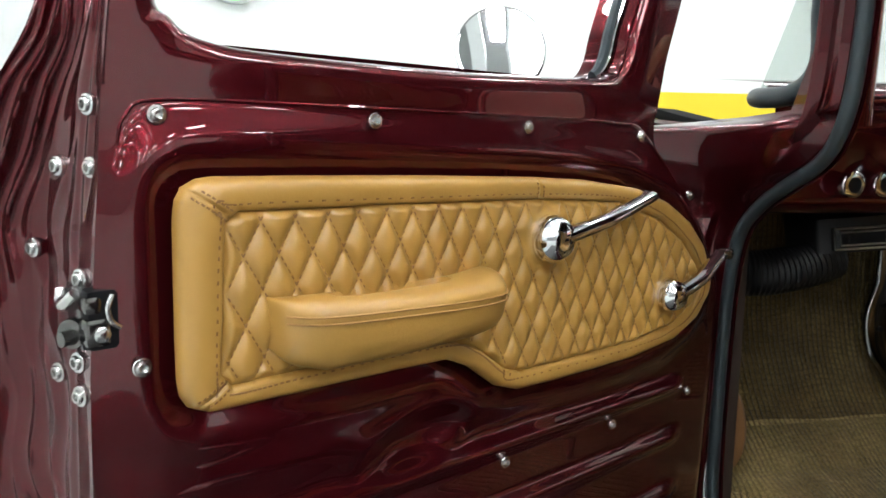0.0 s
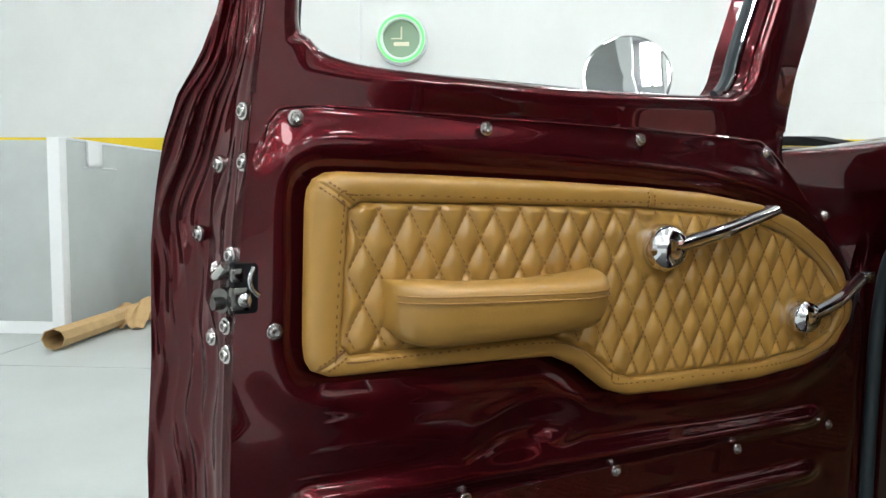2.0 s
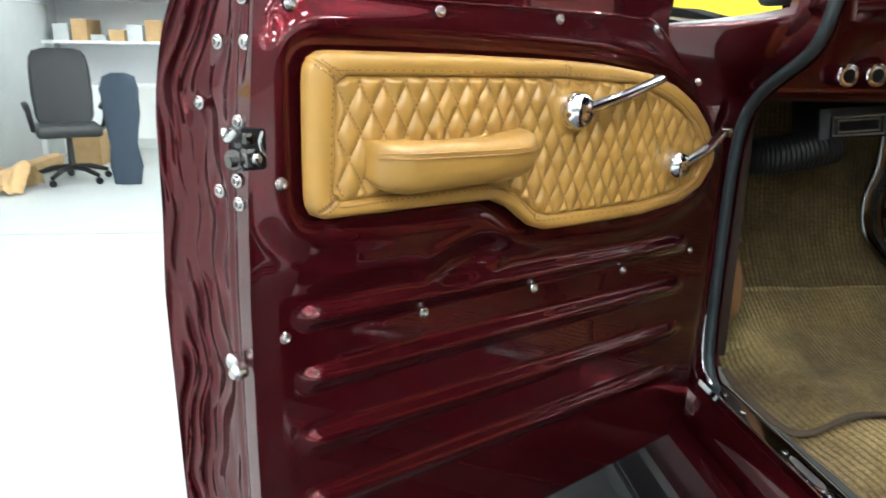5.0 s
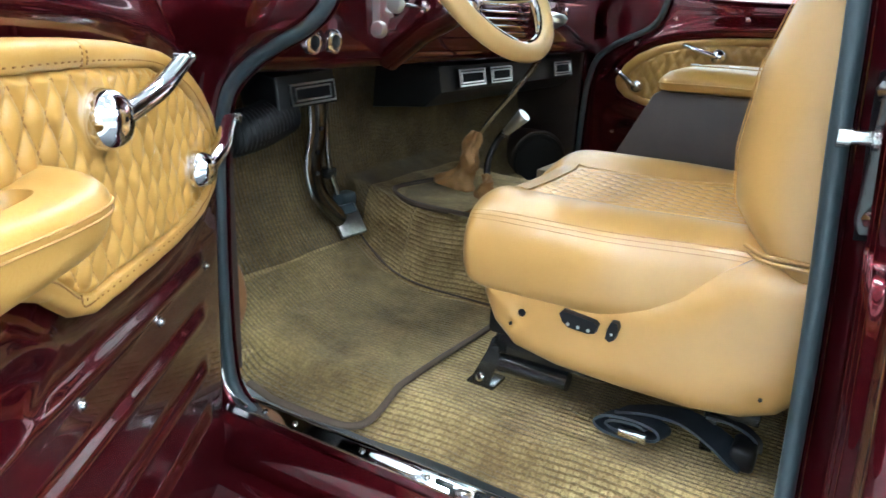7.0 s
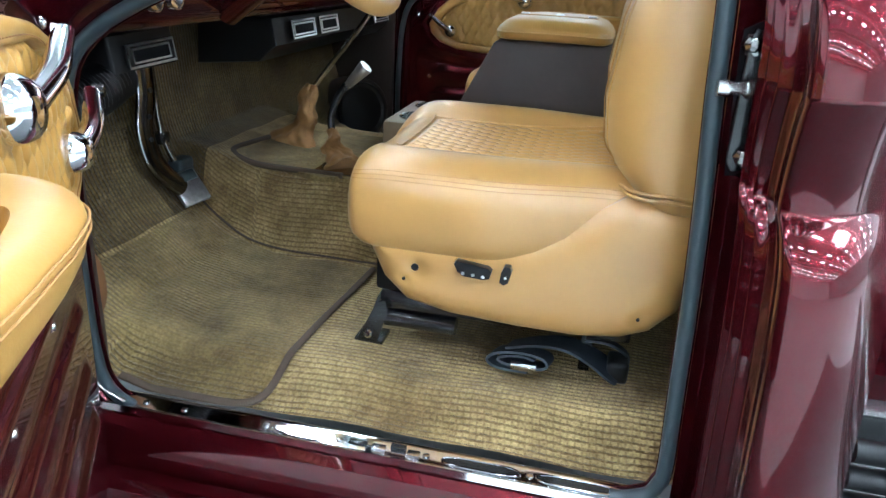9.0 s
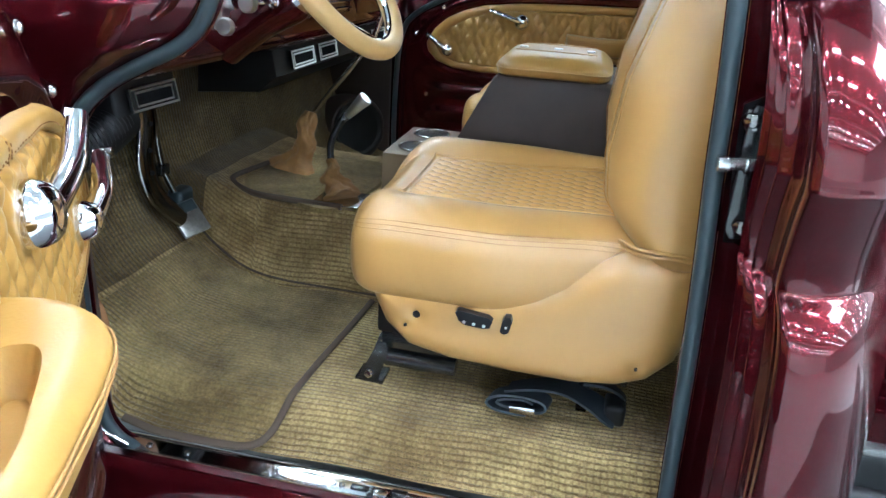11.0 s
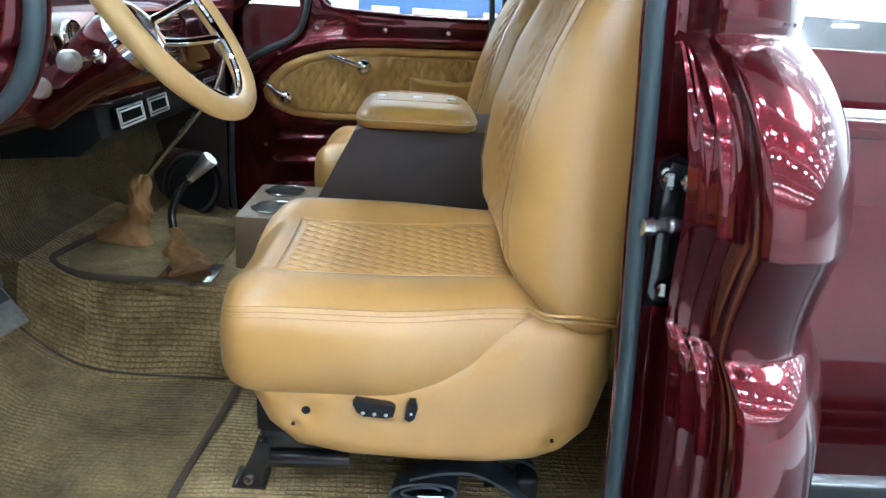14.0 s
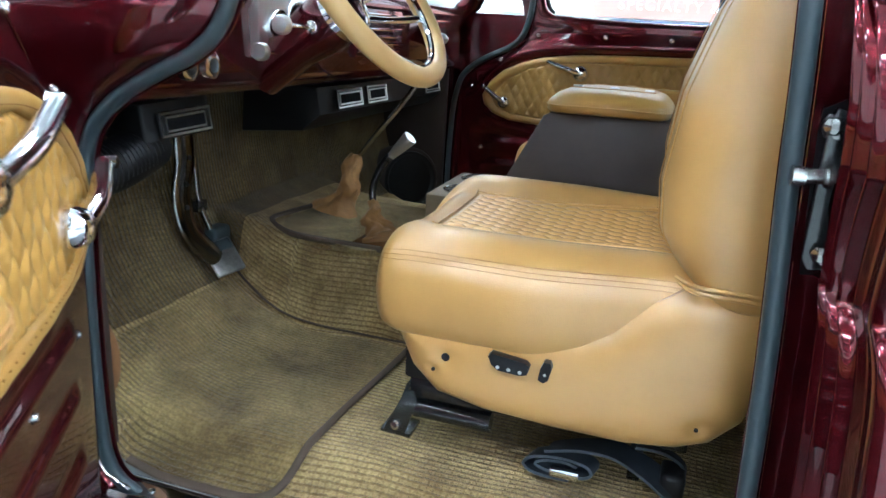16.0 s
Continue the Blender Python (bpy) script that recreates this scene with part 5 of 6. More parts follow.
    part("piping", tube(curve([(0.335, Y(0.004), 0.891), (0.38, Y(-0.004), 0.896), (0.43, Y(-0.002), 0.897), (0.458, Y(0.02), 0.901)], 16), 0.003, 8), SEAT_TAN, back)
    # base: brackets and rails
    part("seat_pan", box(0.37, 0.84, min(Y(0.06), Y(0.45)), max(Y(0.06), Y(0.45)), 0.655, 0.78, 0.01), BLACK, s)
    for w in (0.11, 0.40):
        y = Y(w)
        rail = part("rail", box(0.40, 0.84, y - 0.016, y + 0.016, 0.605, 0.640, 0.004), BLACK_PAINT, s, "black steel seat rail")
        part("foot", box(0.832, 0.886, y - 0.026, y + 0.026, 0.531, 0.539, 0.002), BLACK_PAINT, rail)
        part("gusset", plate([(0.880, 0.538), (0.842, 0.538), (0.824, 0.600), (0.828, 0.622), (0.844, 0.618)], -0.003, 0.003, lambda a, b, c: Vector((a, y + 0.024 * (-sgn) + c, b))), BLACK_PAINT, rail)
        part("gusset", plate([(0.872, 0.536), (0.866, 0.536), (0.836, 0.632), (0.842, 0.632)], -0.010, 0.024, lambda a, b, c: Vector((a, y + c, b))), BLACK_PAINT, rail)
        part("bolt", revolve([(0.009, 0), (0.009, 0.004), (0.006, 0.007), (0.001, 0.0075)], axis_pose((0.852, y - 0.016 * sgn, 0.539), (0, 0, 1)), 8), STEEL, rail)
        part("foot_bolt", revolve([(0.0085, -0.004), (0.0085, 0.003), (0.006, 0.006), (0.001, 0.0065)], axis_pose((0.858, y - sgn * 0.028, 0.553), (0.2, -sgn, 0.3)), 12), STEEL, rail)
        part("foot", box(0.40 if w > 0.2 else 0.46, 0.45 if w > 0.2 else 0.48, y - 0.02 + 0.02 * sgn, y + 0.02 + 0.02 * sgn, 0.531, 0.606, 0.003), BLACK_PAINT, rail)
    part("motor_tube", tube([(0.70, Y(0.10), 0.585), (0.83, Y(0.10), 0.585)], 0.017, 12), BLACK_PAINT, s)
    hold(s)


seat(-0.697, -1, 0.0, "tan leather bucket seat with a quilted centre, on carpet")
seat(-2.165, 1, -0.045, "tan leather bucket seat beside the centre console")


def seat_belt():
    b = thing("seat_belt", (0.5, -0.79, 0.535), "rolled dark grey seat belt strap under the seat", "seat belt")
    def strap(pts, name, w=0.023, twist=0.0):
        line = curve(pts, 40)
        rings = []
        for k, p in enumerate(line):
            d = (line[min(k + 1, len(line) - 1)] - line[max(k - 1, 0)]).normalized()
            side = Vector((0.15, 1, 0.25 + twist * k / len(line))).normalized()
            nrm = d.cross(side).normalized()
            rings.append([p + side * w + nrm * 0.0022, p - side * w + nrm * 0.0022, p - side * w - nrm * 0.0022, p + side * w - nrm * 0.0022])
        part(name, loft(rings), BELT, b)
    strap([(0.560, -0.765, 0.542), (0.610, -0.765, 0.543), (0.630, -0.765, 0.556), (0.612, -0.765, 0.572), (0.570, -0.766, 0.577), (0.535, -0.768, 0.570), (0.528, -0.768, 0.556), (0.548, -0.768, 0.548), (0.590, -0.769, 0.549), (0.612, -0.770, 0.556), (0.598, -0.770, 0.565), (0.566, -0.771, 0.568), (0.550, -0.772, 0.562)], "rolled_strap", 0.026)
    strap([(0.600, -0.775, 0.578), (0.55, -0.780, 0.590), (0.50, -0.785, 0.590), (0.455, -0.785, 0.572), (0.425, -0.785, 0.553), (0.41, -0.79, 0.545)], "loose_strap", 0.028, -0.5)
    strap([(0.470, -0.80, 0.600), (0.43, -0.81, 0.592), (0.400, -0.82, 0.570), (0.395, -0.825, 0.545)], "loose_strap", 0.022, 0.3)
    part("stalk", box(0.395, 0.432, -0.822, -0.772, 0.534, 0.575, 0.010, 3), BLACK, b, "black plastic belt buckle")
    part("buckle", box(0.548, 0.592, -0.742, -0.734, 0.553, 0.568, 0.003), CHROME, b, "bright steel belt tongue")
    hold(b)


seat_belt()


def console():
    c = thing("centre_console", (0.65, -1.43, 0.60), "dark brown console with a padded tan lid and cup holders", "console")
    side = [(0.40, 0.66), (0.86, 0.66), (0.852, 0.80), (0.822, 0.880), (0.748, 1.028), (0.735, 1.036), (0.42, 1.040), (0.40, 1.03)]
    part("body", plate(side, -1.575, -1.29, lambda a, b, cc: Vector((a, cc, b)), 0.004), DARK_VINYL, c, "dark brown vinyl console side")
    rings = []
    for z, g in ((1.036, 0.006), (1.040, 0.0), (1.052, -0.001), (1.058, 0.0), (1.063, 0.004), (1.073, 0.016), (1.079, 0.035), (1.082, 0.07)):
        r = []
        for a in np.linspace(0, 2 * math.pi, 48, endpoint=False):
            ca, sa = math.cos(a), math.sin(a)
            x = 0.620 + math.copysign(abs(ca) ** 0.35, ca) * (0.127 - g)
            y = -1.435 + math.copysign(abs(sa) ** 0.35, sa) * (0.172 - g)
            r.append(Vector((x, y, z + 0.004 * math.cos((x - 0.62) * 10))))
        rings.append(r)
    lid = part("lid", loft(rings), TAN, c, "padded tan leather armrest lid", angle=70)
    for x in (0.70, 0.62, 0.545):
        part("button", box(x - 0.010, x + 0.010, -1.44, -1.425, 1.084, 1.088, 0.002), ALU, lid)
    for y in (-1.35, -1.50):
        part("seam", tube([Vector((x, y, 1.0865 + 0.002 * math.cos((x - 0.62) * 10))) for x in np.linspace(0.53, 0.71, 14)], 0.0009, 6), SEAT_STITCH, lid)
    part("lid_seam", tube([r + Vector((0, 0, 0.0)) for r in rings[2]], 0.0022, 6, closed=True), TAN, lid)
    tray = part("cup_tray", box(0.84, 1.000, -1.590, -1.295, 0.70, 0.830, 0.008), TRAY, c, "taupe vinyl wrapped cup holder tray")
    for y in (-1.372, -1.520):
        at = axis_pose((0.930, y, 0.8305), (0, 0, 1))
        carve(tray, part("cutter", revolve([(0.046, -0.075), (0.046, 0.02)], at, 36), TRAY, c))
        turn = np.linspace(0, 2 * math.pi, 36, endpoint=False)
        liner = [[at @ Vector((r * math.cos(a), r * math.sin(a), h)) for a in turn] for r, h in ((0.0495, -0.001), (0.050, 0.003), (0.047, 0.0045), (0.0445, 0.003), (0.043, -0.010), (0.042, -0.066), (0.040, -0.070), (0.0005, -0.070))]
        holder = part("cup_holder", loft(liner, cap=False), STEEL, tray, "stainless steel cup holder")
        # black disc added to make the bottom of the holder dark
        part("pad", revolve([(0.0385, -0.0695), (0.0385, -0.066), (0.036, -0.064), (0.0005, -0.064)], at, 28), BLACK, holder, "black disc that darkens the bottom of the holder")
    hold(c)


console()


def steering():
    w = thing("steering_wheel", (1.01, -0.99, 1.25), "tan leather wrapped steering wheel with polished spokes", "steering wheel")
    C, ti, yw = Vector((1.0126, -0.9874, 1.2488)), 0.925, -0.054
    e1, e2 = Vector((-math.sin(yw), math.cos(yw), 0)), Vector((math.cos(ti) * math.cos(yw), math.cos(ti) * math.sin(yw), math.sin(ti)))
    nrm = Vector((-math.sin(ti) * math.cos(yw), -math.sin(ti) * math.sin(yw), math.cos(ti)))
    rim = [C + (e1 * math.cos(a) + e2 * math.sin(a)) * 0.1777 for a in np.linspace(0, 2 * math.pi, 72, endpoint=False)]
    part("rim", tube(rim, 0.0175, 16, closed=True, up=nrm), WHEEL_TAN, w, "smooth tan leather rim")
    inner = [C + nrm * 0.001 + (e1 * math.cos(a) + e2 * math.sin(a)) * 0.1612 for a in np.linspace(0, 2 * math.pi, 72, endpoint=False)]
    part("inner_ring", tube(inner, 0.006, 8, closed=True, up=nrm), CHROME, w)
    H = C - nrm * 0.043
    hub = part("hub", revolve([(0.040, -0.045), (0.050, -0.03), (0.053, -0.022), (0.053, -0.008), (0.048, -0.003), (0.036, 0.003), (0.015, 0.006), (0.0005, 0.006)], axis_pose(H, nrm), 36), CHROME, w, "polished horn button and hub")
    part("emblem", plate([(-0.012, 0.004), (-0.004, 0.004), (-0.004, 0.009), (0.004, 0.009), (0.004, 0.004), (0.012, 0.004), (0.012, -0.004), (0.004, -0.004), (0.004, -0.009), (-0.004, -0.009), (-0.004, -0.004), (-0.012, -0.004)], 0.005, 0.0075, lambda a, b, c: H + e1 * a + e2 * b + nrm * c), BLACK_PAINT, hub)
    for a0, turns, r in ((-175, (-14, 14), 0.0085), (5, (-14, 14), 0.0085), (-92, (0,), 0.0115)):
        for da in turns:
            a, b = radians(a0 + da * 1.6), radians(a0 + da)
            p0 = H - nrm * 0.014 + (e1 * math.cos(a) + e2 * math.sin(a)) * 0.043
            p1 = C - nrm * 0.004 + (e1 * math.cos(b) + e2 * math.sin(b)) * 0.162
            line = curve([p0, p0.lerp(p1, 0.5) - nrm * 0.006, p1], 10)
            part("spoke", tube(line, [r * (1 - 0.12 * math.sin(math.pi * k / (len(line) - 1))) for k in range(len(line))], 10, flat=0.55, up=nrm), CHROME, w)
    col_end = Vector((1.238, -1.000, 1.092))
    top = H - nrm * 0.03
    part("column_bell", tube([top, top.lerp(col_end, 0.12), top.lerp(col_end, 0.3), top.lerp(col_end, 0.5), top.lerp(col_end, 1.0)], [0.048, 0.054, 0.050, 0.044, 0.048], 24), PAINT, w, "maroon painted steering column")
    part("column_ring", tube([top.lerp(col_end, -0.05), top.lerp(col_end, 0.04)], [0.052, 0.055], 24), CHROME, w)
    hold(w)


steering()


def dash_things():
    d = thing("dash_controls", (1.2, -0.9, 1.1), "chrome gauges and pull knobs on the maroon dashboard", "dashboard controls")
    panel = part("gauge_panel", box(1.198, 1.235, -1.17, -0.93, 1.120, 1.235, 0.008), ALU, d, "brushed metal gauge panel")
    for y, z, r in ((-0.985, 1.175, 0.030), (-1.05, 1.19, 0.034), (-1.12, 1.175, 0.030)):
        g = part("gauge", revolve([(r, -0.006), (r * 1.05, 0.004), (r, 0.010), (r * 0.88, 0.010), (r * 0.85, 0.004)], axis_pose((1.196, y, z), (-1, 0, 0)), 28), CHROME, panel, "chrome ringed dial")
        part("dial", revolve([(r * 0.86, 0.0035), (0.0005, 0.004)], axis_pose((1.196, y, z), (-1, 0, 0)), 28), TRIM_WHITE, g)
        part("needle", box(1.189, 1.191, y - 0.001, y + 0.001, z - 0.004, z + r * 0.7), BLACK, g)
    for y, z in ((-0.731, 1.111), (-0.788, 1.112)):
        k = part("dial_knob", revolve([(0.021, 0.0), (0.021, 0.010), (0.017, 0.013), (0.012, 0.013), (0.011, 0.008), (0.0005, 0.008)], axis_pose((1.205, y, z), (-1, 0, 0)), 24), CHROME, d, "chrome ringed heater knob")
        part("dial_face", revolve([(0.0115, 0.0085), (0.0005, 0.009)], axis_pose((1.205, y, z), (-1, 0, 0)), 16), BLACK, k)
    for tip, root in (((1.096, -0.838, 1.180), (1.098, -0.935, 1.178)), ((1.165, -0.887, 1.134), (1.168, -0.965, 1.129))):
        tip, root = Vector(tip), Vector(root)
        way = tip - root
        k = part("pull_knob", revolve([(0.006, -0.010), (0.012, -0.004), (0.0155, 0.002), (0.0155, 0.012), (0.013, 0.016), (0.0005, 0.017)], axis_pose(tip, way), 20), ALU, d, "round aluminium pull knob")
        part("stem", tube([root, tip], 0.0035, 8), CHROME, k)
        part("collar", revolve([(0.011, 0), (0.011, 0.006), (0.007, 0.008)], axis_pose(root, way), 14), CHROME, k)
    grille = part("speaker_grille", box(1.196, 1.215, -1.62, -1.33, 1.115, 1.225, 0.006), PAINT, d, "maroon grille with chrome bars")
    for k in range(6):
        part("bar", box(1.191, 1.197, -1.615, -1.335, 1.125 + k * 0.017, 1.130 + k * 0.017, 0.001), CHROME, grille)
    glove = part("glove_box", box(1.205, 1.222, -2.12, -1.70, 1.10, 1.215, 0.008), PAINT, d, "maroon glove box lid")
    part("lock", revolve([(0.011, 0), (0.011, 0.005), (0.008, 0.007), (0.0005, 0.007)], axis_pose((1.205, -1.91, 1.19), (-1, 0, 0)), 16), CHROME, glove)
    hold(d)
    a = thing("air_conditioner", (1.3, -1.5, 1.0), "black under-dash air conditioner with chrome edged vents", "air conditioner")
    part("housing", plate([(1.252, 0.985), (1.262, 1.045), (1.45, 1.06), (1.46, 0.93), (1.30, 0.945)], -2.15, -1.268, lambda p, q, c: Vector((p, c, q)), 0.006), BLACK, a)
    part("housing", plate([(1.264, 0.984), (1.274, 1.046), (1.38, 1.06), (1.36, 0.985)], -0.890, -0.772, lambda p, q, c: Vector((p + 0.40 * (c + 0.912), c, q - 0.12 * (c + 0.831))), 0.006), BLACK, a)
    def vent(y0, y1, z0, z1, x0, turn=0.0, tilt=0.0):
        f = lambda p, q, c: Vector((x0 + (q - 1.01) * 0.17 - c + turn * (p - y0), p, q - tilt * (p - (y0 + y1) / 2)))
        loop = lambda g, c: [f(p, q, c) for p, q in ((y0 + g, z0 + g * 0.8), (y1 - g, z0 + g * 0.8), (y1 - g, z1 - g * 0.8), (y0 + g, z1 - g * 0.8))]
        fr = part("vent", plate([(y0, z0), (y1, z0), (y1, z1), (y0, z1)], 0.0, 0.004, f, 0.001), BLACK, a, "black vent with chrome lines")
        part("vent_mouth", plate([(y0 + 0.012, z0 + 0.010), (y1 - 0.012, z0 + 0.010), (y1 - 0.012, z1 - 0.010), (y0 + 0.012, z1 - 0.010)], 0.0042, 0.0050, f), DARK, fr)
        part("vent_frame", tube(loop(0.002, 0.0045), 0.0023, 6, closed=True), ALU, fr)
        part("vent_frame", tube(loop(0.011, 0.0050), 0.0019, 6, closed=True), ALU, fr)
        for k in range(5):
            yy = y0 + (y1 - y0) * (0.26 + 0.12 * k)
            part("slat", tube([f(yy, z0 + 0.012, 0.0050), f(yy, z1 - 0.012, 0.0050)], 0.0006, 5), DARK, fr)
    vent(-1.478, -1.338, 0.995, 1.037, 1.246)
    vent(-1.640, -1.512, 0.995, 1.037, 1.246)
    vent(-0.876, -0.786, 0.992, 1.032, 1.268, 0.40, 0.12)
    vent(-2.10, -1.96, 0.993, 1.036, 1.246)
    hose = curve([(1.36, -0.83, 0.965), (1.35, -0.76, 0.950), (1.35, -0.69, 0.940), (1.37, -0.64, 0.938), (1.42, -0.615, 0.95)], 60)
    part("duct_hose", tube(hose, [0.040 + 0.003 * (k % 2) for k in range(len(hose))], 18), BLACK, a, "ribbed black air hose")
    hold(a)


dash_things()


def pedal():
    p = thing("brake_pedal", (1.41, -1.10, 0.62), "dull chrome brake pedal with a worn metal pad", "pedal")
    arm = curve([(1.46, -1.045, 1.04), (1.45, -1.042, 0.90), (1.442, -1.015, 0.825), (1.430, -1.018, 0.755), (1.415, -1.050, 0.705), (1.400, -1.085, 0.672)], 30)
    stem = part("arm", tube(arm, [0.033 - 0.008 * k / 30 for k in range(len(arm))], 20, flat=0.36), DARK_CHROME, p, "dull chrome pedal arm with small holes")
    for k in (6, 10, 14):
        part("hole", revolve([(0.005, 0.0), (0.005, 0.0135), (0.0035, 0.0138), (0.0003, 0.013)], axis_pose(arm[k] + Vector((-0.001, 0, 0)), (-1, 0.1, 0.1)), 12), BLACK, stem)
    part("push_rod", tube(curve([(1.462, -1.085, 0.97), (1.456, -1.082, 0.86), (1.448, -1.084, 0.79), (1.430, -1.092, 0.735)], 16), 0.007, 10), DARK_CHROME, p, "dull steel push rod")
    part("clevis", box(1.440, 1.470, -1.100, -1.066, 0.775, 0.800, 0.004), BLACK_PAINT, p)
    part("stop_pad", box(1.415, 1.452, -1.150, -1.095, 0.690, 0.735, 0.010, 3), RUBBER, p, "black rubber stop")
    m = axis_pose((1.396, -1.088, 0.676), (-0.62, 0.42, 0.66))
    pad = part("pad", box(-0.034, 0.034, -0.042, 0.042, -0.006, 0.008, 0.006), PEDAL, p, "worn metal pedal pad")
    pad.data.transform(m @ Matrix.Rotation(radians(12), 4, "Z"))
    rub = part("pad_rubber", box(-0.028, 0.028, 0.012, 0.037, 0.0082, 0.0125, 0.002), RUBBER, pad)
    rub.data.transform(m @ Matrix.Rotation(radians(12), 4, "Z"))
    hold(p)


pedal()


def boot(parent, base, top, r0, r1, seed):
    b, t = Vector(base), Vector(top)
    rings = []
    n = 44
    for k in range(n):
        u = k / (n - 1)
        c = b.lerp(t, u) + Vector((math.sin(u * 7 + seed), math.sin(u * 9 + seed * 2), 0)) * 0.010 * math.sin(math.pi * u)
        r = lerp([(0, r0), (0.06, r0 * 0.97), (0.14, r0 * 0.78), (0.30, r0 * 0.52), (0.60, r0 * 0.43), (0.86, r0 * 0.32), (1, r1)], u) + 0.0035 * math.sin(u * 15 + seed) * math.sin(math.pi * u)
        d = (t - b).normalized()
        s1 = d.cross(Vector((0, 1, 0))).normalized()
        s2 = d.cross(s1)
        rings.append([c + (s1 * math.cos(a) + s2 * math.sin(a) * 0.8) * (r * (1 + 0.20 * math.sin(2 * a + 7 * u + seed) + 0.12 * math.sin(5 * a - 14 * u) + 0.06 * math.sin(9 * a + 25 * u + seed))) for a in np.linspace(0, 2 * math.pi, 48, endpoint=False)])
    return part("boot", loft(rings), BOOT, parent, "creased tan suede boot", angle=70)


def shifters():
    g = thing("gear_lever", (1.265, -1.42, 0.70), "long bent gear lever in a tan suede boot", "gear lever")
    boot(g, (1.272, -1.405, 0.716), (1.240, -1.445, 0.872), 0.060, 0.012, 1)
    part("boot_flange", revolve([(0.072, 0), (0.072, 0.004), (0.045, 0.006)], axis_pose((1.272, -1.405, 0.715), (0, 0, 1)), 24), BLACK_PAINT, g)
    part("rod", tube(curve([(1.245, -1.452, 0.855), (1.19, -1.445, 0.925), (1.125, -1.432, 1.00), (1.065, -1.42, 1.08), (1.040, -1.414, 1.15)], 24), 0.0065, 10), CHROME, g, "chrome lever rod")
    part("knob", revolve([(0.008, -0.012), (0.018, -0.004), (0.026, 0.004), (0.027, 0.014), (0.020, 0.020), (0.0005, 0.022)], axis_pose((1.034, -1.413, 1.160), (-0.2, 0.05, 1)), 24), ALU, g, "bright metal knob")
    hold(g)
    t = thing("transfer_lever", (1.12, -1.28, 0.70), "short black lever with an aluminium knob and suede boot", "gear lever")
    boot(t, (1.078, -1.236, 0.716), (1.128, -1.290, 0.795), 0.052, 0.012, 4)
    part("rod", tube(curve([(1.122, -1.292, 0.76), (1.135, -1.308, 0.82), (1.120, -1.314, 0.87), (1.095, -1.313, 0.905)], 18), 0.009, 10), BLACK_PAINT, t)
    a, b = Vector((1.096, -1.313, 0.900)), Vector((1.050, -1.312, 0.948))
    part("knob", tube([a, a.lerp(b, 0.2), a.lerp(b, 0.22), b, b + (b - a) * 0.04], [0.009, 0.010, 0.011, 0.0175, 0.0165], 20), ALU, t, "tapered aluminium shift knob")
    part("release", tube([a + Vector((0.0, 0.012, -0.004)), a + Vector((-0.006, -0.012, 0.0))], 0.006, 8), STEEL, t)
    part("flange", box(1.022, 1.136, -1.292, -1.186, 0.716, 0.7205, 0.002), STEEL, t)
    hold(t)


shifters()


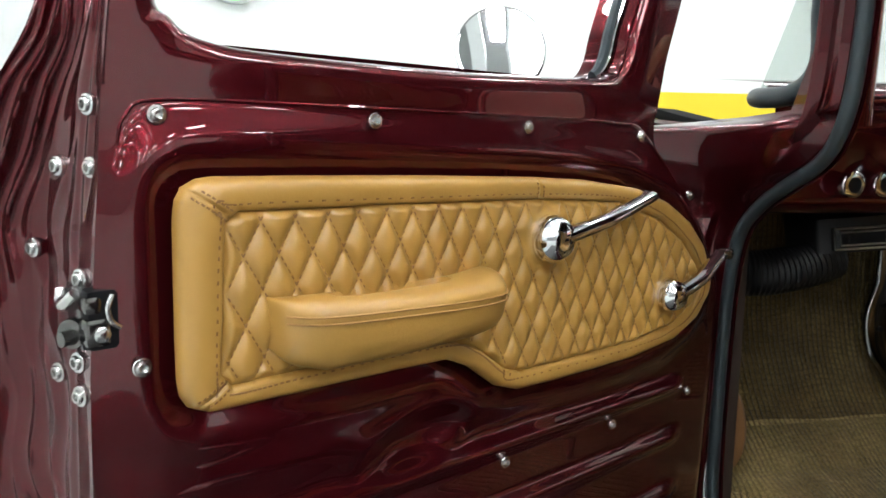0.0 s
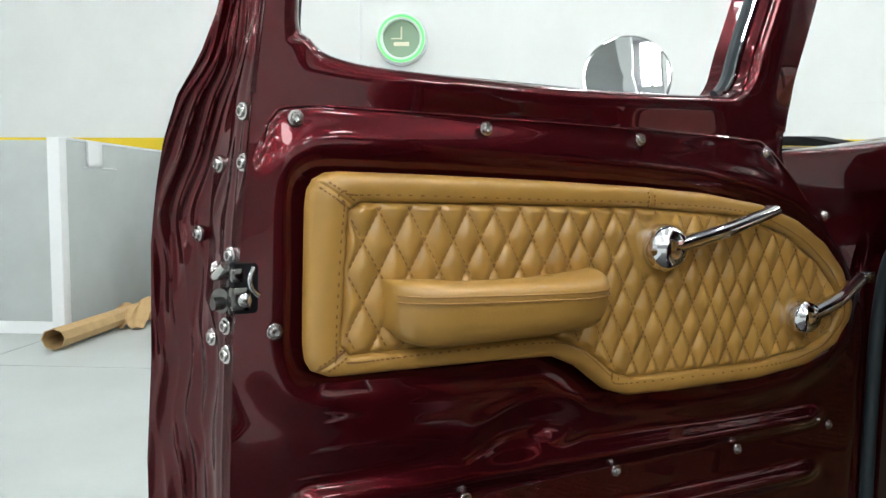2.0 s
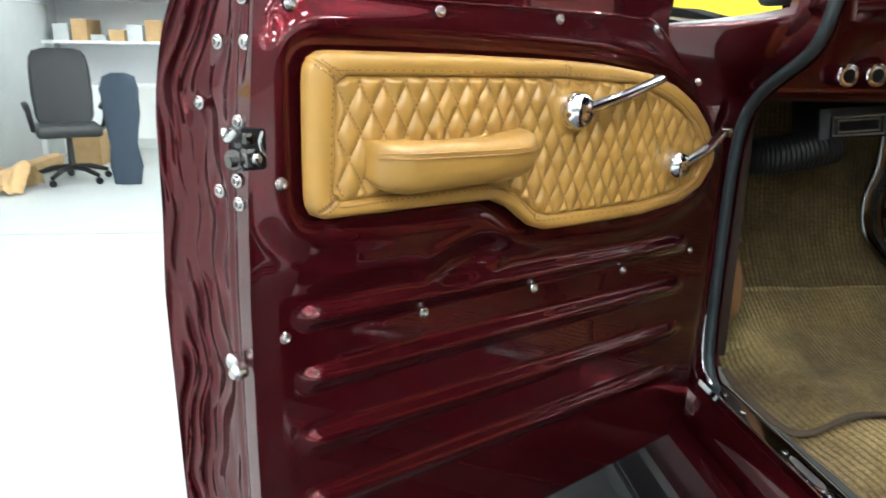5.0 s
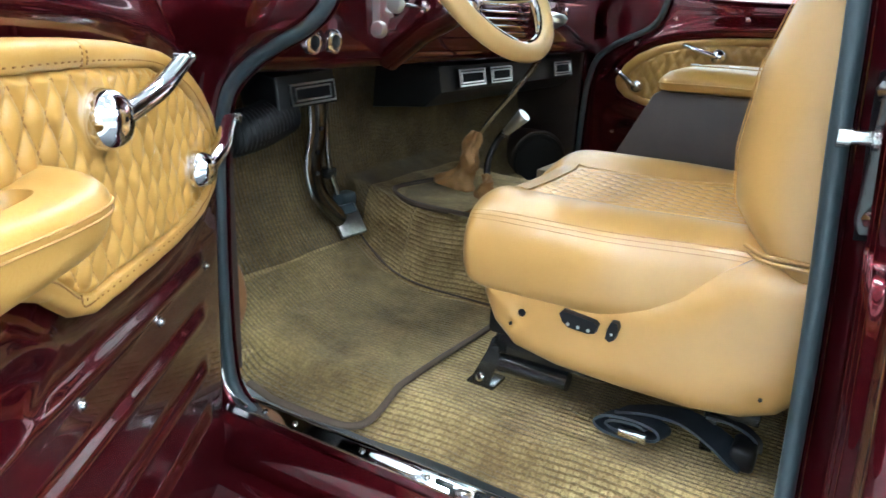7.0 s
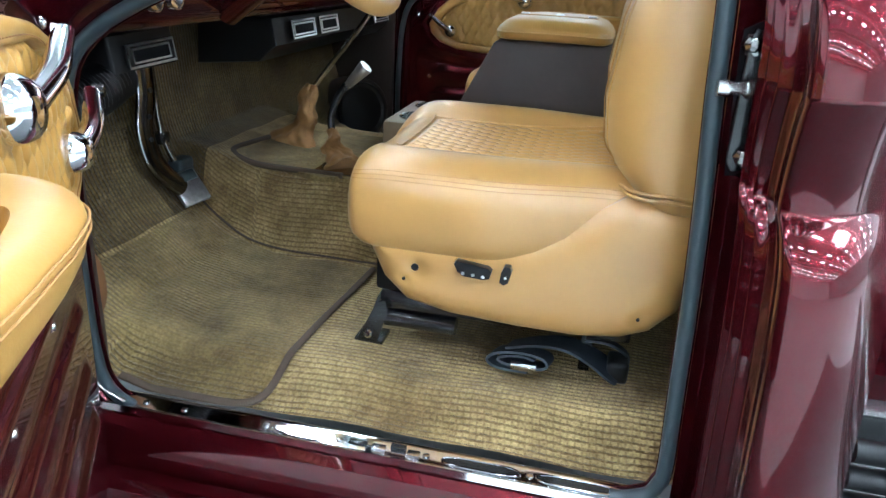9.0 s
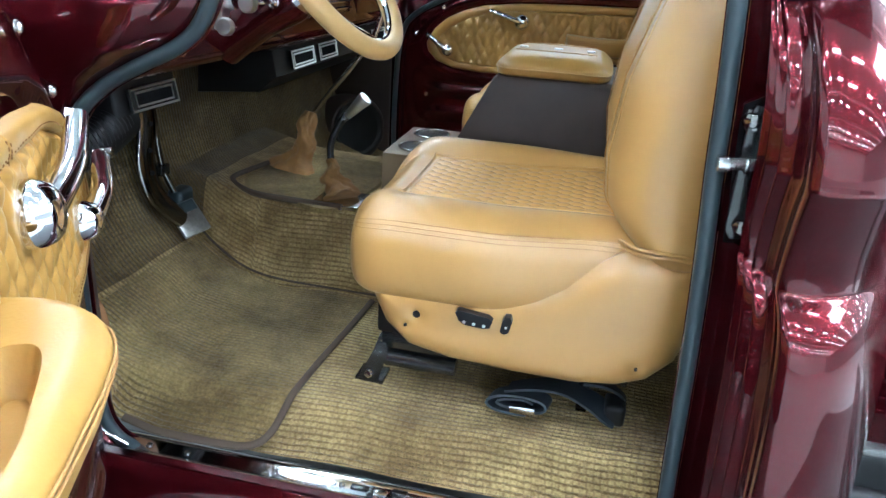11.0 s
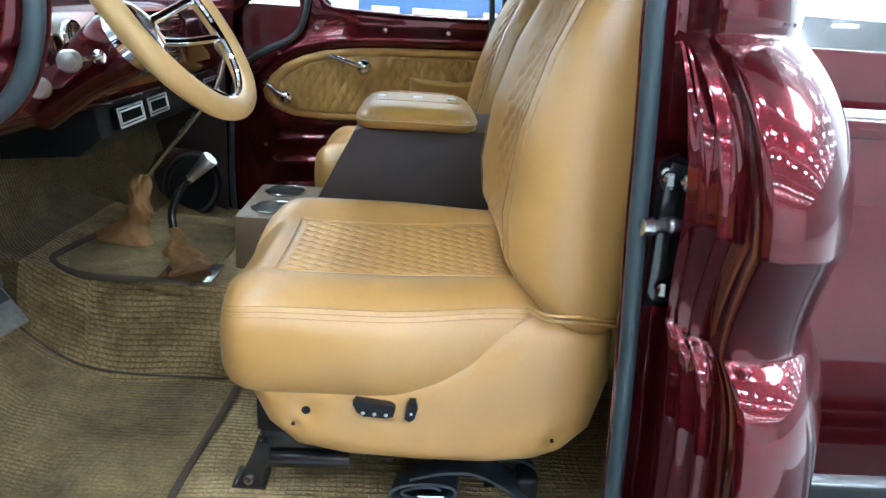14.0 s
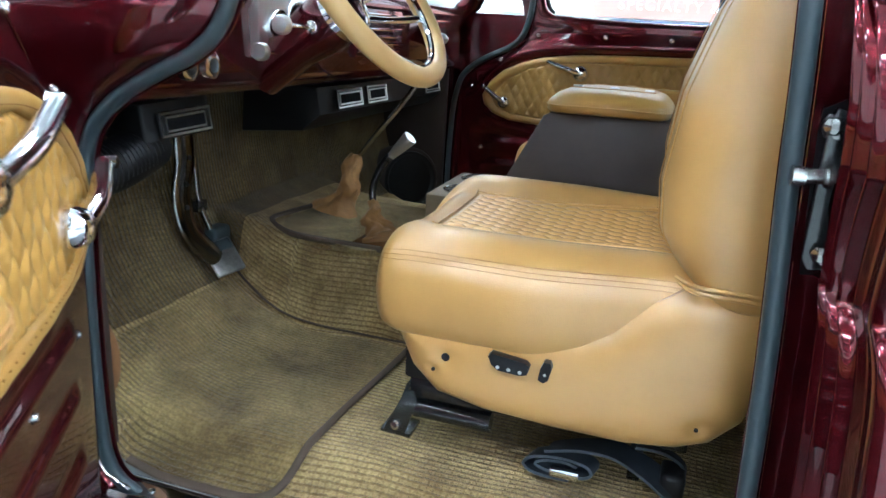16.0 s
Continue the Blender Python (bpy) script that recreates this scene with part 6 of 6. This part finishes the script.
def mats():
    # raised driver's mat with a bound edge
    m = thing("floor_mat", (1.1, -0.83, 0.535), "tan carpet floor mat with dark brown binding", "mat")
    out = curve([(0.950, -1.085, 0), (0.957, -0.95, 0), (0.966, -0.82, 0), (0.970, -0.72, 0), (0.974, -0.655, 0), (0.986, -0.615, 0), (1.012, -0.592, 0), (1.06, -0.584, 0), (1.15, -0.583, 0), (1.235, -0.586, 0)], 90)
    prof = [(0.95, 0.0), (1.18, 0.002), (1.30, 0.030), (1.40, 0.100)]
    zf = lambda x, y: 0.5345 + lerp(prof, x) - 0.047 * float(smooth(-0.70, -0.590, y)) * float(1 - smooth(1.24, 1.30, x))
    nx, ny = 60, 60
    X = np.zeros((nx, ny)); Y = X.copy(); Z = X.copy()
    for i in range(nx):
        for j in range(ny):
            v = j / (ny - 1)
            y = -1.09 + v * 0.505
            edge = lerp([(-1.09, 0.950), (-0.95, 0.957), (-0.82, 0.966), (-0.72, 0.970), (-0.655, 0.974), (-0.615, 0.986), (-0.592, 1.012), (-0.5845, 1.06)], y)
            x = edge + (1.385 - edge) * i / (nx - 1)
            X[i, j], Y[i, j] = x, y
            Z[i, j] = zf(x, y) + 0.004 + 0.0015 * math.sin(x * 31 + y * 17)
    part("mat_surface", grid_mesh(X, Y, Z, (X, Y)), MATC, m, "worn tan ribbed carpet", angle=80)
    part("binding", tube([Vector((p.x, p.y, zf(p.x, p.y) + 0.005)) for p in out], 0.0072, 10, flat=0.7), BINDING, m, "dark brown bound edge")
    hold(m)
    t = thing("tunnel_mat", (1.2, -1.4, 0.70), "small tan carpet mat with dark binding on the tunnel", "mat")
    line = [(1.06, -1.184), (1.20, -1.188), (1.30, -1.198), (1.350, -1.222), (1.366, -1.255), (1.362, -1.32), (1.345, -1.44), (1.33, -1.56), (1.06, -1.56)]
    top = lambda a, b, c: Vector((a, b, 0.7135 + c + 0.032 * smooth(1.25, 1.5, a)))
    part("mat_surface", plate([(p.x, p.y) for p in curve([(a, b, 0) for a, b in line], 60, closed=True)], -0.008, 0.004, top), MATC, t)
    part("binding", tube([top(p.x, p.y, 0.004) for p in curve([(a, b, 0) for a, b in line[:8]], 50)], 0.0095, 8, flat=0.8), BINDING, t)
    hold(t)
    e = thing("carpet_seam", (1.2, -1.12, 0.55), "dark sewn edge where the tunnel carpet meets the floor", "carpet edge")
    low = curve([(0.90, -1.118, 0.5385), (1.05, -1.116, 0.5405), (1.18, -1.113, 0.5445), (1.27, -1.112, 0.562), (1.345, -1.116, 0.606), (1.40, -1.126, 0.652), (1.44, -1.145, 0.70)], 50)
    part("edge", tube(low, 0.0034, 8, flat=0.7), BINDING, e)
    hold(e)
    s = thing("kick_speaker", (1.36, -2.2, 0.6), "brown kick panel pod with a black loudspeaker", "loudspeaker")
    mm = axis_pose((1.355, -2.16, 0.665), (-0.75, 0.62, 0.12))
    part("pod", revolve([(0.12, -0.10), (0.118, 0.0), (0.112, 0.008), (0.104, 0.009), (0.100, -0.03)], mm, 32), DARK_VINYL, s, "dark brown covered pod")
    part("cone", revolve([(0.104, 0.006), (0.102, 0.013), (0.094, 0.013), (0.085, 0.006), (0.04, -0.005), (0.028, 0.0), (0.0005, 0.004)], mm, 32), BLACK, s, "black loudspeaker cone")
    hold(s)
    k = thing("kick_pod", (1.28, -0.62, 0.6), "brown leather kick panel pod beside the door seal", "panel")
    part("pod", revolve([(0.10, -0.05), (0.098, 0.0), (0.085, 0.012), (0.0005, 0.016)], Matrix.Translation((1.325, -0.618, 0.66)) @ Matrix.Rotation(radians(90), 4, "X") @ Matrix.Diagonal((0.62, 0.85, 0.7, 1.0)), 32), KICK_BROWN, k)
    hold(k)


mats()


# ---- around the hall ----
def partitions():
    c = thing("cubicle_partition", (5.84, 3.52, 0), "grey fabric cubicle partition with white posts", "partition")
    part("panel", box(5.52, 5.58, 3.46, 6.4, 0.10, 1.53, 0.008), GREY_PANEL, c)
    part("base_rail", box(5.515, 5.585, 3.46, 6.4, 0.0, 0.10, 0.006), TRIM_WHITE, c)
    part("post", box(5.50, 5.60, 3.36, 3.46, 0.0, 1.55, 0.006), TRIM_WHITE, c)
    part("panel", box(5.60, 8.0, 3.38, 3.44, 0.02, 1.54, 0.008), GREY_PANEL, c)
    part("cap_rail", box(5.60, 8.0, 3.375, 3.445, 1.54, 1.56, 0.004), TRIM_WHITE, c)
    part("post", box(7.45, 7.50, 3.34, 3.38, 0.0, 0.82, 0.004), TRIM_WHITE, c)
    hold(c)
    p = thing("paper_holder", (6.0, 3.48, 1.4), "clear folder hanging on the grey partition", "folder")
    part("folder", box(5.90, 6.12, 3.350, 3.372, 1.34, 1.545, 0.004), TRIM_WHITE, p)
    part("tab", box(5.86, 6.40, 3.372, 3.378, 1.325, 1.340, 0.002), TRIM_WHITE, p)
    hold(p)
    s = thing("desk_hutch", (8.0, 2.9, 0.7), "white desk hutch with papers on its shelf", "shelf")
    part("back", box(8.3, 8.33, 1.6, 3.45, 0.72, 1.62), TRIM_WHITE, s)
    for z in (0.72, 1.16, 1.60):
        part("shelf", box(7.75, 8.32, 1.6, 3.45, z, z + 0.03, 0.004), TRIM_WHITE, s)
    for y in (1.6, 3.42):
        part("side", box(7.75, 8.32, y, y + 0.03, 0.0, 1.62, 0.004), TRIM_WHITE, s)
    for k in range(7):
        part("papers", box(7.80, 8.22, 2.05 + k * 0.18, 2.20 + k * 0.18, 1.19, 1.25 + 0.05 * ((k * 7) % 4), 0.004), CARD if k % 2 else GREY_PANEL, s)
    hold(s)
    b = thing("white_cabinet", (8.0, 2.0, 0), "white metal cabinet beside the desk", "cabinet")
    part("body", box(7.2, 7.7, 1.55, 2.15, 0.02, 0.86, 0.02), TRIM_WHITE, b)
    part("door", box(7.185, 7.20, 1.58, 2.12, 0.08, 0.80, 0.006), WHITE, b)
    hold(b)
    m = thing("small_figurine", (7.8, 2.75, 1.63), "small brown ornament on top of the hutch", "ornament")
    part("body", revolve([(0.05, 0), (0.055, 0.03), (0.03, 0.06), (0.045, 0.10), (0.035, 0.15), (0.0005, 0.17)], axis_pose((7.85, 2.78, 1.63), (0, 0, 1)), 14), SUEDE, m)
    hold(m)


partitions()


def office_chair():
    c = thing("office_chair", (6.40, 2.70, 0), "black leather swivel office chair", "chair")
    x, y = 6.40, 2.70
    part("backrest", loft([[Vector((x + 0.16 + 0.10 * (z - 0.5) + d, y + w * wd, z)) for w, d in ((-1, 0), (-0.9, -0.05), (-0.4, -0.035), (0, -0.03), (0.4, -0.035), (0.9, -0.05), (1, 0), (0.9, 0.05), (0, 0.06), (-0.9, 0.05))] for z, wd in ((0.46, 0.19), (0.55, 0.23), (0.75, 0.24), (0.95, 0.235), (1.05, 0.22), (1.10, 0.19), (1.12, 0.12))]), BLACK_LEATHER, c)
    part("seat", box(x - 0.28, x + 0.20, y - 0.25, y + 0.25, 0.40, 0.50, 0.045, 3), BLACK_LEATHER, c)
    for sy in (-0.29, 0.29):
        part("armrest", tube(curve([(x + 0.15, y + sy, 0.62), (x, y + sy * 1.04, 0.67), (x - 0.2, y + sy, 0.66), (x - 0.24, y + sy * 0.95, 0.55), (x - 0.1, y + sy * 0.9, 0.46)], 20), 0.022, 10), BLACK, c)
    part("gas_lift", tube([(x, y, 0.10), (x, y, 0.42)], [0.03, 0.025], 12), BLACK_PAINT, c)
    for k in range(5):
        a = k * 2 * math.pi / 5
        leg = part("leg", tube([(x, y, 0.13), (x + 0.15 * math.cos(a), y + 0.15 * math.sin(a), 0.12), (x + 0.30 * math.cos(a), y + 0.30 * math.sin(a), 0.075)], [0.028, 0.024, 0.018], 8), BLACK, c)
        part("caster", tube([(x + 0.30 * math.cos(a) - 0.02, y + 0.30 * math.sin(a), 0.03), (x + 0.30 * math.cos(a) + 0.02, y + 0.30 * math.sin(a), 0.03)], 0.03, 12), BLACK, leg)
    hold(c)
    c.rotation_euler.z = radians(25)
    j = thing("jacket", (6.0, 2.2, 0.2), "dark blue jacket hanging off the cabinet", "jacket")
    rings = []
    for z, wd, o in ((0.0, 0.11, 0.0), (0.15, 0.13, 0.01), (0.35, 0.12, -0.01), (0.6, 0.14, 0.01), (0.8, 0.16, 0.0), (0.9, 0.14, 0.02), (0.93, 0.06, 0.02)):
        rings.append([Vector((6.25 + o + 0.04 * math.sin(a) + 0.008 * math.sin(5 * a + z * 9), 2.20 + wd * math.cos(a) * (1 + 0.08 * math.sin(4 * a + z * 13)), z)) for a in np.linspace(0, 2 * math.pi, 32, endpoint=False)])
    part("cloth", loft(rings), DENIM, j)
    hold(j)


office_chair()


def cardboard():
    t = thing("cardboard_tube", (5.0, 3.1, 0), "open cardboard tube lying on the floor", "tube")
    a, b = Vector((4.93, 3.10, 0.085)), Vector((7.1, 3.12, 0.085))
    rings = []
    for u, r in ((1.0, 0.074), (0.9, 0.08), (0.5, 0.078), (0.1, 0.082), (0.0, 0.083), (0.0, 0.076), (0.3, 0.074)):
        rings.append([a.lerp(b, u) + Vector((0, math.cos(q) * r * 1.1, math.sin(q) * r * 0.95)) for q in np.linspace(0, 2 * math.pi, 8, endpoint=False)])
    part("wall", loft(rings), CARD, t, angle=20)
    hold(t)
    p = thing("crumpled_paper", (5.9, 3.0, 0), "crumpled brown packing paper beside the tube", "paper")
    def f(i, j):
        return Vector((5.75 + 0.45 * i, 2.86 + 0.30 * j, 0.02 + 0.20 * math.sin(math.pi * i) * abs(math.sin(3 * j + 2 * i)) + 0.06 * noise.noise(Vector((i * 6, j * 6, 1)))))
    part("sheet", sheet(22, 22, f), CARD, p, angle=25)
    hold(p)
    q = thing("cardboard_box", (7.2, 2.9, 0), "small brown cardboard box on the floor", "box")
    part("carton", box(7.25, 7.65, 2.75, 3.05, 0.0, 0.34, 0.006), CARD, q)
    part("tape", box(7.24, 7.66, 2.88, 2.92, 0.335, 0.343), STITCH, q)
    hold(q)


cardboard()


def wall_clock():
    c = thing("neon_clock", (9.45, 1.15, 3.12), "round wall clock with a glowing green ring", "clock")
    m = axis_pose((9.49, 1.15, 3.12), (-1, 0, 0))
    part("case", revolve([(0.33, 0), (0.33, 0.10), (0.31, 0.12), (0.24, 0.12), (0.235, 0.07)], m, 48), TRIM_WHITE, c)
    part("ring", tube([m @ Vector((0.285 * math.cos(a), 0.285 * math.sin(a), 0.13)) for a in np.linspace(0, 2 * math.pi, 48, endpoint=False)], 0.016, 8, closed=True), GREEN_GLOW, c, "glowing green tube")
    part("face", revolve([(0.235, 0.075), (0.0005, 0.078)], m, 40), CLOCK_FACE, c, "pale green dial")
    part("mark", box(9.405, 9.41, 1.05, 1.25, 3.03, 3.08), CREAM_SIGN, c)
    part("hand", box(9.40, 9.404, 1.14, 1.16, 3.11, 3.27), CREAM_SIGN, c)
    part("hand", box(9.398, 9.402, 1.15, 1.28, 3.115, 3.13), CREAM_SIGN, c)
    hold(c)
    tagged(part("wall_conduit", box(9.47, 9.5, 1.69, 1.72, 1.86, 5.6), TRIM_WHITE), "thin white conduit up the wall", "conduit", kind="structure")


wall_clock()


def lettering(text, size, at, parent, mat):
    """Raised letters facing +y."""
    cu = bpy.data.curves.new("lettering", "FONT")
    cu.body, cu.size, cu.extrude, cu.align_x, cu.space_character = text, size, 0.01, "CENTER", 1.25
    ob = bpy.data.objects.new("lettering", cu)
    scene.collection.objects.link(ob)
    me = bpy.data.meshes.new_from_object(ob.evaluated_get(bpy.context.evaluated_depsgraph_get()))
    bpy.data.objects.remove(ob)
    me.transform(pose(*at, 90, 0, 180))
    o = new("lettering", me)
    me.materials.append(mat)
    o.parent = parent
    return o


def signs():
    s = thing("wall_sign", (0.8, -10.9, 1.7), "red wall sign with white capital letters", "sign")
    part("board", box(-3.2, 1.82, -10.99, -10.95, 1.50, 2.9, 0.004), RED_SIGN, s)
    part("side_board", box(1.83, 3.4, -10.99, -10.955, 1.50, 2.9, 0.004), CREAM_SIGN, s)
    lettering("SPECIALTY &", 0.20, (0.76, -10.94, 1.62), s, TRIM_WHITE)
    hold(s)
    b = thing("lower_sign", (0.5, -10.9, 1.2), "dark blue sign with pale unreadable lettering", "sign")
    part("board", box(-3.2, 1.55, -10.99, -10.95, 0.85, 1.47, 0.004), BLUE_SIGN, b)
    for x0, x1 in ((1.35, 0.95), (0.75, -0.05), (-0.3, -1.0)):
        part("writing_bar", box(x1, x0, -10.95, -10.94, 1.10, 1.22, 0.002), TRIM_WHITE, b)
    hold(b)
    r = thing("parked_car", (-2.0, -8.0, 0), "dark car parked by the far wall", "car")
    part("body", loft([[Vector((x, -8.6 + w * 1.7, z)) for w, z in ((0, 0.35), (0, 0.75), (0.06, 0.85), (0.15, h), (0.85, h), (0.94, 0.85), (1, 0.75), (1, 0.35))] for x, h in ((-5.6, 0.80), (-5.4, 0.88), (-4.6, 0.92), (-4.0, 1.40), (-2.6, 1.42), (-1.9, 0.95), (-1.0, 0.88), (-0.8, 0.7))]), BLACK_PAINT, r)
    for x in (-4.8, -1.7):
        for y in (-8.55, -6.95):
            w = part("wheel", tube([(x, y - 0.1, 0.33), (x, y + 0.1, 0.33)], 0.33, 24), RUBBER, r)
            part("rim", tube([(x, y - 0.105, 0.33), (x, y + 0.105, 0.33)], 0.21, 20), ALU, w)
    hold(r)


signs()


def front_wheel():
    m = Matrix.Translation((1.95, -0.56, 0.39)) @ Matrix.Rotation(radians(90), 4, "X")
    w = part("front_wheel", revolve([(0.22, -0.12), (0.30, -0.13), (0.36, -0.12), (0.385, -0.09), (0.385, 0.09), (0.36, 0.12), (0.30, 0.13), (0.22, 0.12)], m, 48), RUBBER, TRUCK, "black knobbly tyre")
    part("rim", revolve([(0.22, -0.10), (0.20, 0.02), (0.10, 0.05), (0.0005, 0.06)], m, 32), ALU, w)
    lug = box(-0.012, 0.012, -0.055, 0.055, 0.378, 0.397, 0.003, 1)
    me = bpy.data.meshes.new("tread_block")
    lug.to_mesh(me)
    lug.free()
    me.materials.append(RUBBER)
    for k in range(36):
        for side in (-1, 1):
            o = new("tread_block", me)
            o.matrix_basis = Matrix.Translation((1.95, -0.56 + side * 0.065, 0.39)) @ Matrix.Rotation(2 * math.pi * (k + 0.5 * (side > 0)) / 36, 4, "Y")
            o.parent = w
    w.matrix_parent_inverse = TRUCK.matrix_basis.inverted()
    tagged(part("floor_tiles", box(-1.8, 3.2, -2.6, 0.5, 0.0, 0.012, 0.002), TILE), "ribbed dark grey plastic floor tiles under the truck", "floor tiles", kind="structure")
    b = thing("side_step", (1.0, -0.4, 0.2), "satin silver tubular side step below the door", "step")
    part("bar", tube([(0.2, -0.42, 0.23), (1.75, -0.42, 0.23)], 0.035, 16), ALU, b)
    part("pad", box(0.4, 1.5, -0.45, -0.39, 0.262, 0.27, 0.003), BLACK, b)
    hold(b)


front_wheel()
